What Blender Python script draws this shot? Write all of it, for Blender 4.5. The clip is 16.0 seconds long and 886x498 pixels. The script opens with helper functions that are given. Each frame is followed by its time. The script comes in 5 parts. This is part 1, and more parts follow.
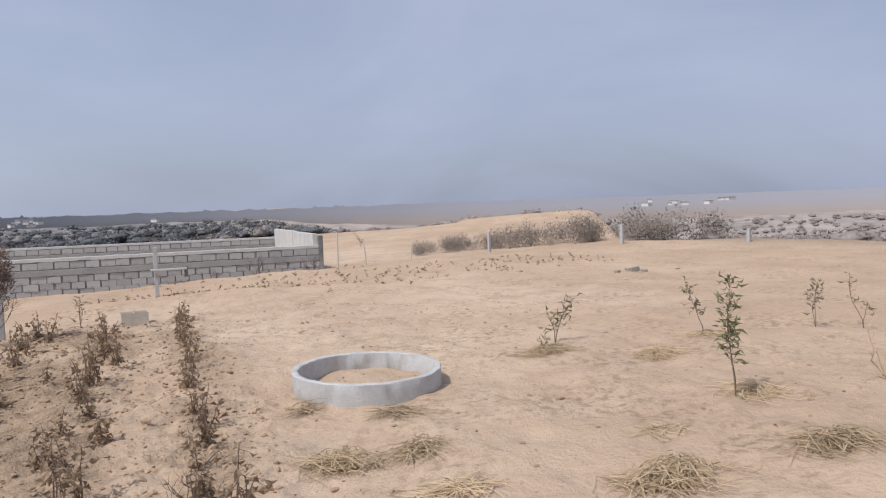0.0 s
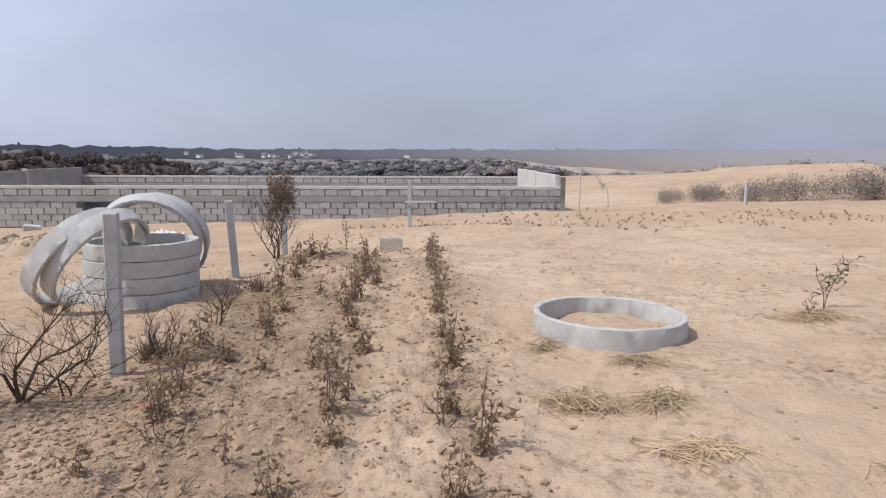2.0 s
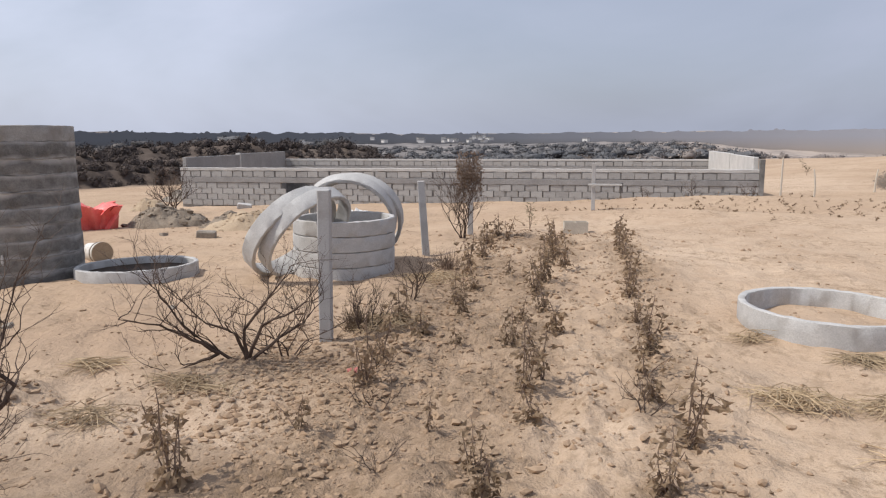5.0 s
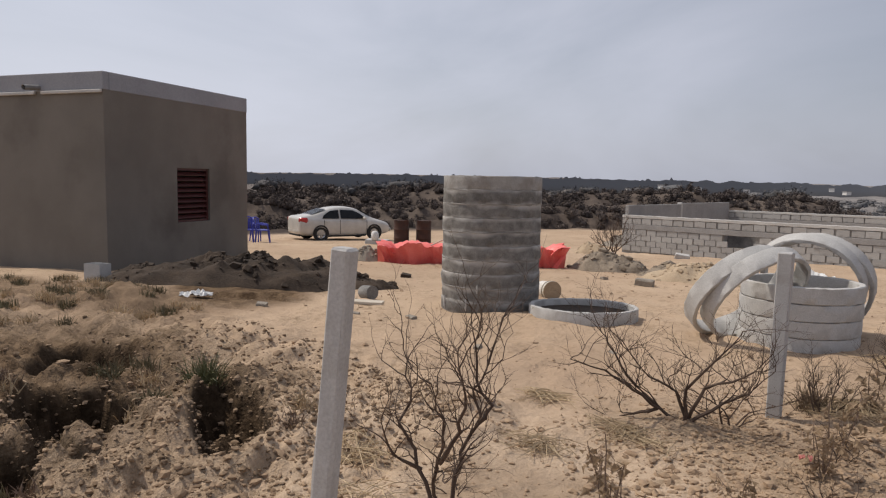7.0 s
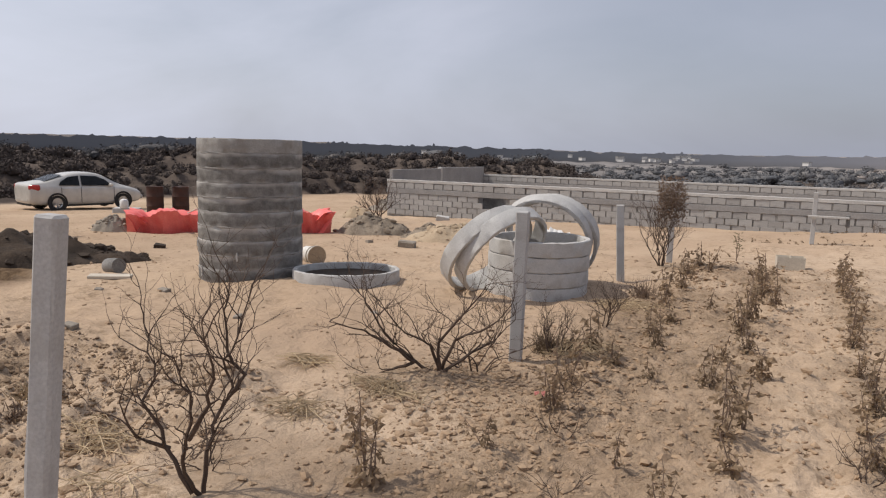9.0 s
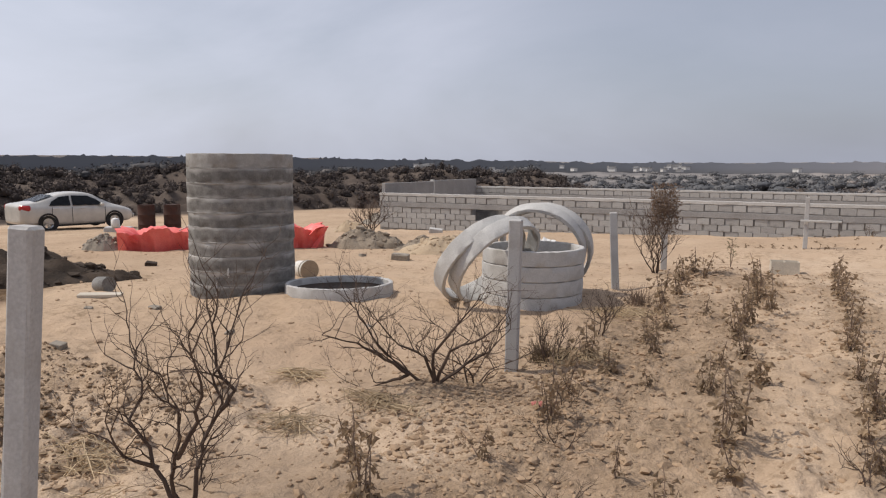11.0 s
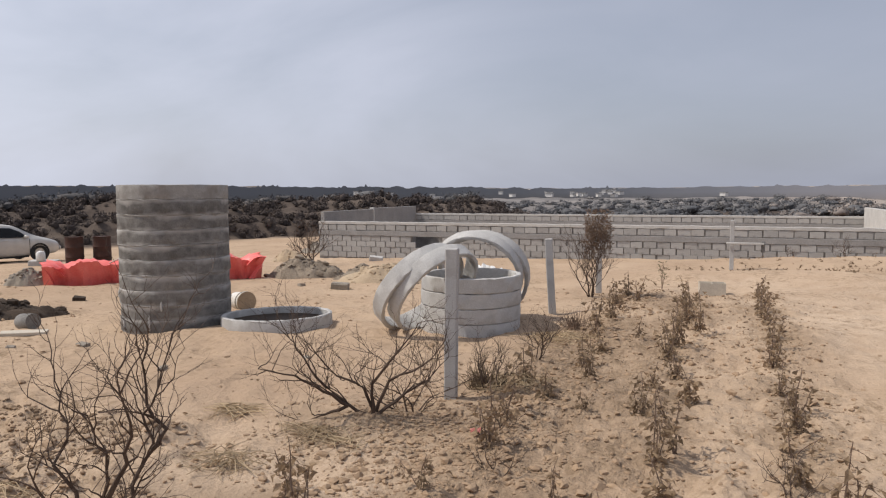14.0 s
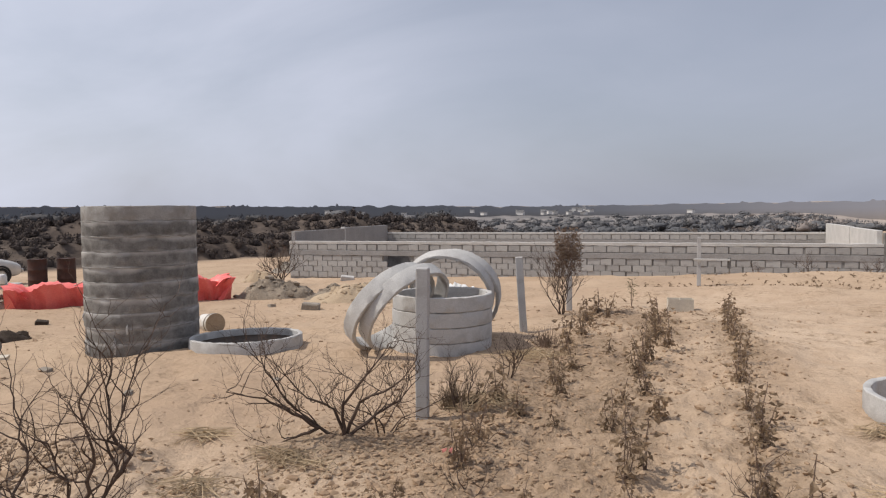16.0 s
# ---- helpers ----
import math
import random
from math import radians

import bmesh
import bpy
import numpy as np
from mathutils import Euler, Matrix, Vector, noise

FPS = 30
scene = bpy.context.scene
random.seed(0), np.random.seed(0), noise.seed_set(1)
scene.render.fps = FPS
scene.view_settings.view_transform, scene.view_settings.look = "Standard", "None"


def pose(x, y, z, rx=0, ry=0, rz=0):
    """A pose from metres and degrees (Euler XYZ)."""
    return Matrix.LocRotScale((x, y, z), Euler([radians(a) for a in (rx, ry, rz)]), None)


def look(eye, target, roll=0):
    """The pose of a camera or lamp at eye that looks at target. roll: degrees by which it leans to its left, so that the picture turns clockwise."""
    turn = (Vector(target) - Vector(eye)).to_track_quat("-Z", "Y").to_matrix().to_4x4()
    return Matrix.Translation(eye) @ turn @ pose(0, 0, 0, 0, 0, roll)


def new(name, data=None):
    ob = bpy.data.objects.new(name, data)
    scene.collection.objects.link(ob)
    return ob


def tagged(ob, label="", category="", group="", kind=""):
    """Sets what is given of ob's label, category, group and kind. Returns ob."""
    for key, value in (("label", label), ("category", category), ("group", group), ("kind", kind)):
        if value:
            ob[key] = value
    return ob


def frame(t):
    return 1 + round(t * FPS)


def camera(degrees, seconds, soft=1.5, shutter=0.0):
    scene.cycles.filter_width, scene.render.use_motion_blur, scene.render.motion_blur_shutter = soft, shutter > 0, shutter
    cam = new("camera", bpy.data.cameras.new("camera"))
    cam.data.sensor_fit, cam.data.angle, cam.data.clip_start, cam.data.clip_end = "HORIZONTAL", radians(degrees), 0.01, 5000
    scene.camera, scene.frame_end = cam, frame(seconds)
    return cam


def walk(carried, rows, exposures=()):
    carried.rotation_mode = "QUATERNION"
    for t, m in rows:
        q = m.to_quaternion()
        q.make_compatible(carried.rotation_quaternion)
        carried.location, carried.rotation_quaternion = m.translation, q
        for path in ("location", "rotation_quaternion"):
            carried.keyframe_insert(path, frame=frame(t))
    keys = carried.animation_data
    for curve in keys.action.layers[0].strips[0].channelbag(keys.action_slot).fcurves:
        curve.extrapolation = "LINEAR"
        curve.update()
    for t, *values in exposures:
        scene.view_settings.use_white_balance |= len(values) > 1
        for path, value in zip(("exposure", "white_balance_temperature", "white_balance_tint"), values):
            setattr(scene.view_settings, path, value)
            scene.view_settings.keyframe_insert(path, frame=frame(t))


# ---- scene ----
# ---------------- camera and walk ----------------
cam = camera(64.9, 16.0, soft=1.2)
# seconds, x, y, z, yaw, pitch, roll
PATH = [
    (0.0, 0.246, -0.003, 1.679, -21.96, -3.47, 1.85),
    (0.5, 0.225, 0.035, 1.655, -16.76, -5.58, 0.07),
    (1.0, 0.200, 0.051, 1.654, -11.49, -6.23, -0.25),
    (1.5, 0.170, 0.043, 1.659, -7.26, -6.55, -0.34),
    (2.0, 0.156, 0.055, 1.651, -2.38, -7.89, -0.25),
    (2.5, 0.142, 0.061, 1.653, 0.43, -8.30, -0.63),
    (3.0, 0.140, 0.067, 1.635, 2.19, -9.04, 0.09),
    (3.2, 0.134, 0.066, 1.632, 2.15, -9.51, 0.67),
    (5.3, -0.019, 0.077, 1.608, 17.54, -8.99, 0.11),
    (5.5, -0.018, 0.041, 1.647, 22.74, -8.81, 0.48),
    (6.0, -0.090, 0.015, 1.665, 37.53, -7.38, 1.72),
    (6.5, -0.129, -0.009, 1.671, 45.72, -5.53, -0.11),
    (7.0, -0.120, -0.023, 1.673, 46.71, -5.51, -0.92),
    (7.5, -0.121, -0.013, 1.671, 45.14, -6.06, -0.90),
    (8.0, -0.130, -0.023, 1.670, 48.96, -7.24, -0.01),
    (8.5, -0.093, 0.000, 1.664, 39.82, -8.50, -0.06),
    (9.0, -0.046, 0.038, 1.664, 27.90, -8.00, -1.34),
    (9.2, -0.066, 0.056, 1.660, 26.98, -8.28, -1.15),
    (11.3, -0.059, 0.091, 1.633, 27.04, -6.54, -0.07),
    (11.5, -0.043, 0.068, 1.650, 26.08, -6.33, -0.05),
    (12.0, -0.018, 0.045, 1.649, 25.64, -5.56, 0.65),
    (12.5, -0.010, 0.038, 1.651, 25.48, -4.58, 0.70),
    (13.0, -0.013, 0.038, 1.660, 24.71, -4.17, 0.34),
    (13.5, -0.018, 0.052, 1.659, 23.63, -4.28, 0.27),
    (14.0, -0.009, 0.059, 1.659, 22.37, -4.73, 0.31),
    (14.5, -0.009, 0.052, 1.655, 22.63, -4.55, 0.15),
    (15.0, -0.001, 0.044, 1.667, 23.06, -3.97, 0.32),
    (15.5, -0.010, 0.056, 1.662, 23.20, -3.90, 0.78),
    (16.0, 0.008, 0.055, 1.666, 20.04, -3.22, 0.68),
]
EXPOSURES = [(0.0, -0.17, 6080, 11), (3.2, -0.06, 6220, 10), (5.3, -0.12, 6400, 10), (6.0, -0.21, 6500, 10), (7.0, -0.38, 6750, 10), (8.2, -0.32, 6750, 10), (9.2, -0.29, 6650, 10), (11.3, -0.26, 6650, 10), (16.0, -0.24, 6620, 10)]
walk(cam, [(t, pose(x, y, z, 90 + pitch, roll, yaw)) for t, x, y, z, yaw, pitch, roll in PATH], EXPOSURES)

# ---------------- world and sun ----------------
SUN_FROM = Vector((-0.93, -0.37, 0)).normalized()   # where the sun stands, seen from above
SUN_UP = radians(54)
sun_dir = Vector((SUN_FROM.x * math.cos(SUN_UP), SUN_FROM.y * math.cos(SUN_UP), math.sin(SUN_UP)))
sun = new("sun", bpy.data.lights.new("sun", "SUN"))
sun.data.energy, sun.data.angle, sun.data.color = 3.75, radians(0.9), (1.0, 0.94, 0.86)
sun.matrix_world = look((0, 0, 30), Vector((0, 0, 30)) - sun_dir)

world = bpy.data.worlds.new("world")
scene.world = world
world.use_nodes = True
wn, wl = world.node_tree.nodes, world.node_tree.links
wn.clear()
sky = wn.new("ShaderNodeTexSky")
sky.sky_type, sky.sun_disc, sky.sun_elevation = "NISHITA", False, SUN_UP
sky.sun_rotation = math.atan2(SUN_FROM.x, SUN_FROM.y)
sky.air_density, sky.dust_density, sky.ozone_density = 1.0, 3.0, 1.5
# thin high cloud and dust haze over the clear sky
tc = wn.new("ShaderNodeTexCoord")
stretch = wn.new("ShaderNodeMapping")
stretch.inputs["Scale"].default_value = (1.0, 1.0, 2.2)
veil = wn.new("ShaderNodeTexNoise")
veil.inputs["Scale"].default_value, veil.inputs["Detail"].default_value = 1.5, 5.0
veil.inputs["Roughness"].default_value, veil.inputs["Distortion"].default_value = 0.55, 0.6
ramp = wn.new("ShaderNodeValToRGB")
ramp.color_ramp.elements[0].position, ramp.color_ramp.elements[1].position = 0.35, 0.72
ramp.color_ramp.elements[0].color, ramp.color_ramp.elements[1].color = (0.6, 0.6, 0.6, 1), (0.95, 0.95, 0.95, 1)
haze = wn.new("ShaderNodeMix")
haze.data_type = "RGBA"
# the haze is brighter on the sun's side
toward = wn.new("ShaderNodeVectorMath")
toward.operation = "DOT_PRODUCT"
toward.inputs[1].default_value = (SUN_FROM.x, SUN_FROM.y, 0.25)
glow = wn.new("ShaderNodeMapRange")
glow.inputs["From Min"].default_value, glow.inputs["From Max"].default_value = -0.6, 0.8
tint = wn.new("ShaderNodeMix")
tint.data_type = "RGBA"
tint.inputs["A"].default_value, tint.inputs["B"].default_value = (5.45, 5.85, 7.25, 1), (9.0, 9.55, 11.3, 1)
# a clearer, bluer gap between the veils
gap = wn.new("ShaderNodeVectorMath")
gap.operation = "DOT_PRODUCT"
gap.inputs[1].default_value = Vector((-0.07, 0.94, 0.33)).normalized()
clear = wn.new("ShaderNodeMapRange")
clear.interpolation_type = "SMOOTHSTEP"
clear.inputs["From Min"].default_value, clear.inputs["From Max"].default_value = 0.90, 1.0
clear.inputs["To Min"].default_value, clear.inputs["To Max"].default_value = 1.0, 0.70
thin = wn.new("ShaderNodeMath")
thin.operation = "MULTIPLY"
back = wn.new("ShaderNodeBackground")
back.inputs["Strength"].default_value = 0.098
wout = wn.new("ShaderNodeOutputWorld")
wl.new(tc.outputs["Generated"], stretch.inputs["Vector"])
wl.new(stretch.outputs["Vector"], veil.inputs["Vector"])
wl.new(veil.outputs["Fac"], ramp.inputs["Fac"])
wl.new(tc.outputs["Generated"], gap.inputs[0])
wl.new(gap.outputs["Value"], clear.inputs["Value"])
wl.new(ramp.outputs["Color"], thin.inputs[0])
wl.new(clear.outputs["Result"], thin.inputs[1])
wl.new(thin.outputs[0], haze.inputs["Factor"])
wl.new(sky.outputs["Color"], haze.inputs["A"])
wl.new(tc.outputs["Generated"], toward.inputs[0])
wl.new(toward.outputs["Value"], glow.inputs["Value"])
wl.new(glow.outputs["Result"], tint.inputs["Factor"])
wl.new(tint.outputs["Result"], haze.inputs["B"])
wl.new(haze.outputs["Result"], back.inputs["Color"])
wl.new(back.outputs["Background"], wout.inputs["Surface"])

# ---------------- materials ----------------
def material(name, a, b, size=0.3, fine=0.02, rough=0.9, bump=0.3, metal=0.0, stain=None, stain_size=0.8, vary=0.0, lo=0.35, hi=0.65):
    """A surface of colour a to b in blotches of size metres, with grain of fine metres, bump and, if given, stains of a third colour."""
    m = bpy.data.materials.new(name)
    m.use_nodes = True
    nt = m.node_tree
    n, l = nt.nodes, nt.links
    bs = n["Principled BSDF"]
    bs.inputs["Roughness"].default_value, bs.inputs["Metallic"].default_value = rough, metal
    co = n.new("ShaderNodeTexCoord")

    def tex(scale, detail=6.0):
        t = n.new("ShaderNodeTexNoise")
        t.inputs["Scale"].default_value, t.inputs["Detail"].default_value, t.inputs["Roughness"].default_value = scale, detail, 0.6
        l.new(co.outputs["Object"], t.inputs["Vector"])
        return t

    def mix(fac, x, y, kind="MIX"):
        q = n.new("ShaderNodeMix")
        q.data_type, q.blend_type = "RGBA", kind
        for sock, val in (("Factor", fac), ("A", x), ("B", y)):
            if hasattr(val, "is_linked"):
                l.new(val, q.inputs[sock])
            elif sock == "Factor":
                q.inputs[sock].default_value = val
            else:
                q.inputs[sock].default_value = (*val, 1)
        return q.outputs["Result"]

    def spread(sock, x, y):
        r = n.new("ShaderNodeMapRange")
        r.inputs["From Min"].default_value, r.inputs["From Max"].default_value = x, y
        l.new(sock, r.inputs["Value"])
        return r.outputs["Result"]

    big, small = tex(1 / size), tex(1 / fine, 4.0)
    col = mix(spread(big.outputs["Fac"], lo, hi), a, b)
    grain = spread(small.outputs["Fac"], 0.25, 0.75)
    col = mix(0.35, col, mix(grain, tuple(c * 0.6 for c in a), tuple(min(1, c * 1.3) for c in b)))
    if stain:
        st = tex(1 / stain_size, 8.0)
        col = mix(spread(st.outputs["Fac"], 0.52, 0.68), col, stain)
    if vary:
        info = n.new("ShaderNodeObjectInfo")
        hsv = n.new("ShaderNodeHueSaturation")
        r = n.new("ShaderNodeMapRange")
        r.inputs["To Min"].default_value, r.inputs["To Max"].default_value = 1 - vary, 1 + vary
        l.new(info.outputs["Random"], r.inputs["Value"])
        l.new(r.outputs["Result"], hsv.inputs["Value"])
        l.new(col, hsv.inputs["Color"])
        col = hsv.outputs["Color"]
    l.new(col, bs.inputs["Base Color"])
    if bump:
        bp = n.new("ShaderNodeBump")
        bp.inputs["Strength"].default_value, bp.inputs["Distance"].default_value = bump, fine * 0.6
        add = n.new("ShaderNodeMath")
        l.new(small.outputs["Fac"], add.inputs[0])
        l.new(big.outputs["Fac"], add.inputs[1])
        l.new(add.outputs[0], bp.inputs["Height"])
        l.new(bp.outputs["Normal"], bs.inputs["Normal"])
    return m


M_conc = material("pale_concrete", (0.39, 0.38, 0.365), (0.53, 0.52, 0.50), 0.30, 0.012, 0.9, 0.5, stain=(0.36, 0.345, 0.325), stain_size=0.28)
M_mortar = material("smeared_mortar", (0.24, 0.23, 0.212), (0.37, 0.355, 0.335), 0.15, 0.012, 0.95, 0.7, stain=(0.24, 0.22, 0.20), stain_size=0.2)
M_block = material("cement_block", (0.31, 0.30, 0.29), (0.43, 0.42, 0.40), 0.25, 0.02, 0.95, 0.5, vary=0.12, stain=(0.25, 0.242, 0.235), stain_size=0.3)
M_joint = material("block_joint", (0.09, 0.085, 0.08), (0.30, 0.29, 0.275), 0.5, 0.02, 0.95, 0.5)
M_beam = material("cast_beam", (0.23, 0.222, 0.215), (0.33, 0.32, 0.31), 0.7, 0.03, 0.95, 0.4)
M_cap = material("cement_cap", (0.42, 0.41, 0.39), (0.55, 0.535, 0.51), 0.4, 0.03, 0.95, 0.3)
M_plaster = material("cement_plaster", (0.135, 0.12, 0.102), (0.20, 0.18, 0.155), 1.6, 0.02, 0.9, 0.25, stain=(0.115, 0.10, 0.085), stain_size=2.2)
M_parapet = material("parapet_plaster", (0.235, 0.242, 0.265), (0.31, 0.315, 0.335), 1.2, 0.02, 0.9, 0.2)
M_post = material("post_concrete", (0.36, 0.35, 0.34), (0.47, 0.46, 0.45), 0.3, 0.01, 0.9, 0.4, stain=(0.29, 0.27, 0.25), stain_size=0.3)
M_louvre = material("dark_red_louvre", (0.05, 0.014, 0.013), (0.085, 0.021, 0.018), 0.2, 0.02, 0.5, 0.1)
M_dark = material("dark_inside", (0.02, 0.02, 0.02), (0.035, 0.03, 0.03), 0.3, 0.03, 0.9, 0.0)
M_twig = material("dry_twig", (0.14, 0.094, 0.068), (0.25, 0.175, 0.125), 0.2, 0.01, 0.9, 0.2)
M_twig_dark = material("dark_twig", (0.052, 0.033, 0.024), (0.105, 0.068, 0.048), 0.2, 0.01, 0.9, 0.2)
M_deadleaf = material("withered_leaf", (0.19, 0.132, 0.08), (0.38, 0.275, 0.175), 0.12, 0.02, 0.85, 0.2, vary=0.2)
M_olive = material("olive_leaf", (0.145, 0.128, 0.075), (0.25, 0.218, 0.13), 0.1, 0.02, 0.8, 0.2, vary=0.2)
M_green = material("sapling_leaf", (0.15, 0.155, 0.075), (0.27, 0.265, 0.14), 0.1, 0.02, 0.6, 0.1)
M_straw = material("dry_straw", (0.34, 0.248, 0.15), (0.55, 0.42, 0.265), 0.1, 0.01, 0.9, 0.2, vary=0.2)
M_rubble = material("dug_rubble", (0.17, 0.135, 0.10), (0.31, 0.255, 0.195), 0.15, 0.03, 0.97, 0.9)
M_soil = material("dark_soil", (0.020, 0.0135, 0.009), (0.066, 0.044, 0.029), 0.3, 0.03, 0.97, 0.8)
M_sandheap = material("sand_heap", (0.36, 0.27, 0.18), (0.46, 0.36, 0.25), 0.4, 0.03, 0.97, 0.7)
M_gravel = material("grey_rubble", (0.22, 0.19, 0.155), (0.34, 0.30, 0.25), 0.2, 0.03, 0.97, 0.9)
M_tarp = material("red_tarpaulin", (0.84, 0.12, 0.11), (0.92, 0.22, 0.19), 0.25, 0.02, 0.45, 0.15)
M_rust = material("rusted_steel", (0.035, 0.015, 0.011), (0.075, 0.028, 0.018), 0.2, 0.02, 0.8, 0.4, stain=(0.045, 0.03, 0.025), stain_size=0.3)
M_bluep = material("blue_plastic", (0.03, 0.04, 0.30), (0.05, 0.06, 0.38), 0.4, 0.05, 0.4, 0.0)
M_whitep = material("white_plastic", (0.66, 0.63, 0.58), (0.76, 0.73, 0.68), 0.1, 0.03, 0.45, 0.1, stain=(0.5, 0.42, 0.33), stain_size=0.1)
M_carpaint = material("champagne_paint", (0.52, 0.50, 0.46), (0.56, 0.54, 0.50), 1.0, 0.3, 0.28, 0.0, metal=0.15)
M_glass = material("tinted_glass", (0.012, 0.014, 0.016), (0.02, 0.022, 0.024), 0.6, 0.3, 0.06, 0.0)
M_tyre = material("tyre_rubber", (0.015, 0.015, 0.015), (0.03, 0.028, 0.026), 0.1, 0.02, 0.85, 0.2)
M_alloy = material("alloy", (0.45, 0.45, 0.45), (0.55, 0.55, 0.55), 0.1, 0.03, 0.35, 0.0, metal=0.8)
M_redlamp = material("red_lamp", (0.35, 0.02, 0.02), (0.45, 0.03, 0.03), 0.1, 0.05, 0.15, 0.0)
M_clearlamp = material("clear_lamp", (0.6, 0.6, 0.6), (0.7, 0.7, 0.7), 0.1, 0.05, 0.1, 0.0)
M_plank = material("grey_plank", (0.45, 0.40, 0.33), (0.58, 0.52, 0.43), 0.15, 0.01, 0.9, 0.3)
M_paper = material("white_litter", (0.68, 0.68, 0.66), (0.78, 0.78, 0.76), 0.1, 0.02, 0.7, 0.1)
M_farhouse = material("pale_house", (0.55, 0.53, 0.50), (0.65, 0.63, 0.60), 3.0, 0.5, 0.9, 0.0)

# ---------------- mesh tools ----------------
def mesh_of(name, bm, mat, smooth=True):
    me = bpy.data.meshes.new(name)
    bm.normal_update()
    bm.to_mesh(me)
    bm.free()
    me.materials.append(mat)
    if smooth:
        me.polygons.foreach_set("use_smooth", [True] * len(me.polygons))
        me.set_sharp_from_angle(angle=radians(38))
    return me


def part(name, bm, mat, parent=None, label="", smooth=True):
    """Links a bmesh (or a ready mesh) as one object under a thing or a part."""
    me = bm if isinstance(bm, bpy.types.Mesh) else mesh_of(name, bm, mat, smooth)
    ob = new(name, me)
    ob.parent = parent
    return tagged(ob, label)


def thing(name, m, label, category, group="", kind=""):
    ob = new(name)
    ob.empty_display_size = 0.1
    ob.matrix_world = m
    return tagged(ob, label, category, group, kind)


def box(bm, x0, x1, y0, y1, z0, z1, bevel=0.0):
    r = bmesh.ops.create_cube(bm, size=1.0, matrix=Matrix.LocRotScale(((x0 + x1) / 2, (y0 + y1) / 2, (z0 + z1) / 2), None, (x1 - x0, y1 - y0, z1 - z0)))
    if bevel:
        vs = set(r["verts"])
        es = [e for e in bm.edges if e.verts[0] in vs and e.verts[1] in vs]
        bmesh.ops.bevel(bm, geom=es, offset=bevel, segments=1, affect="EDGES", profile=0.5)
    return bm


def lathe(bm, profile, n=48, m=Matrix()):
    """Turns a closed profile of (radius, z) round the z axis."""
    rings = [[bm.verts.new(m @ Vector((r * math.cos(2 * math.pi * k / n), r * math.sin(2 * math.pi * k / n), z))) for k in range(n)] for r, z in profile]
    for a, b in zip(rings, rings[1:] + rings[:1]):
        for k in range(n):
            bm.faces.new((a[k], a[(k + 1) % n], b[(k + 1) % n], b[k]))
    return bm


def tube(bm, pts, radii, n=4):
    """A tapered rod through points."""
    last = None
    for i, (p, r) in enumerate(zip(pts, radii)):
        d = (pts[min(i + 1, len(pts) - 1)] - pts[max(i - 1, 0)]).normalized()
        u = d.orthogonal().normalized()
        w = d.cross(u)
        ring = [bm.verts.new(p + r * (math.cos(2 * math.pi * k / n) * u + math.sin(2 * math.pi * k / n) * w)) for k in range(n)]
        if last:
            for k in range(n):
                bm.faces.new((last[k], last[(k + 1) % n], ring[(k + 1) % n], ring[k]))
        last = ring
    return bm


# ---------------- ground ----------------
def lattice(ix, iy, seed):
    h = (ix.astype(np.int64) * 374761393 + iy.astype(np.int64) * 668265263 + seed * 982451653) & 0x7FFFFFFF
    h = ((h ^ (h >> 13)) * 1274126177) & 0x7FFFFFFF
    return ((h ^ (h >> 16)) & 0xFFFF) / 65535.0


def vnoise(x, y, seed=0):
    ix, iy = np.floor(x), np.floor(y)
    fx, fy = x - ix, y - iy
    fx, fy = fx * fx * (3 - 2 * fx), fy * fy * (3 - 2 * fy)
    a, b, c, d = lattice(ix, iy, seed), lattice(ix + 1, iy, seed), lattice(ix, iy + 1, seed), lattice(ix + 1, iy + 1, seed)
    return (a * (1 - fx) + b * fx) * (1 - fy) + (c * (1 - fx) + d * fx) * fy - 0.5


def fbm(x, y, size, octaves=4, seed=0):
    out, amp = 0, 1.0
    for k in range(octaves):
        out = out + amp * vnoise(x / size, y / size, seed + k)
        size, amp = size / 2.1, amp * 0.5
    return out


def step(a, b, v):
    t = np.clip((v - a) / (b - a), 0, 1)
    return t * t * (3 - 2 * t)


def edge_of_sand(az):
    """How far the bare sand reaches, by the heading (degrees, left of the y axis is positive)."""
    return np.interp(az, [-75, -48, -40, -36.5, -34, -29, -23, -8, 0, 12, 25, 34, 45, 60, 80], [26, 27, 29, 33, 54, 60, 60, 60, 46, 44, 46, 44, 42, 38, 36])


def blob(x, y, cx, cy, rx, ry, turn=0.0):
    c, s = math.cos(radians(turn)), math.sin(radians(turn))
    u, v = ((x - cx) * c + (y - cy) * s) / rx, (-(x - cx) * s + (y - cy) * c) / ry
    return np.exp(-(u * u + v * v))


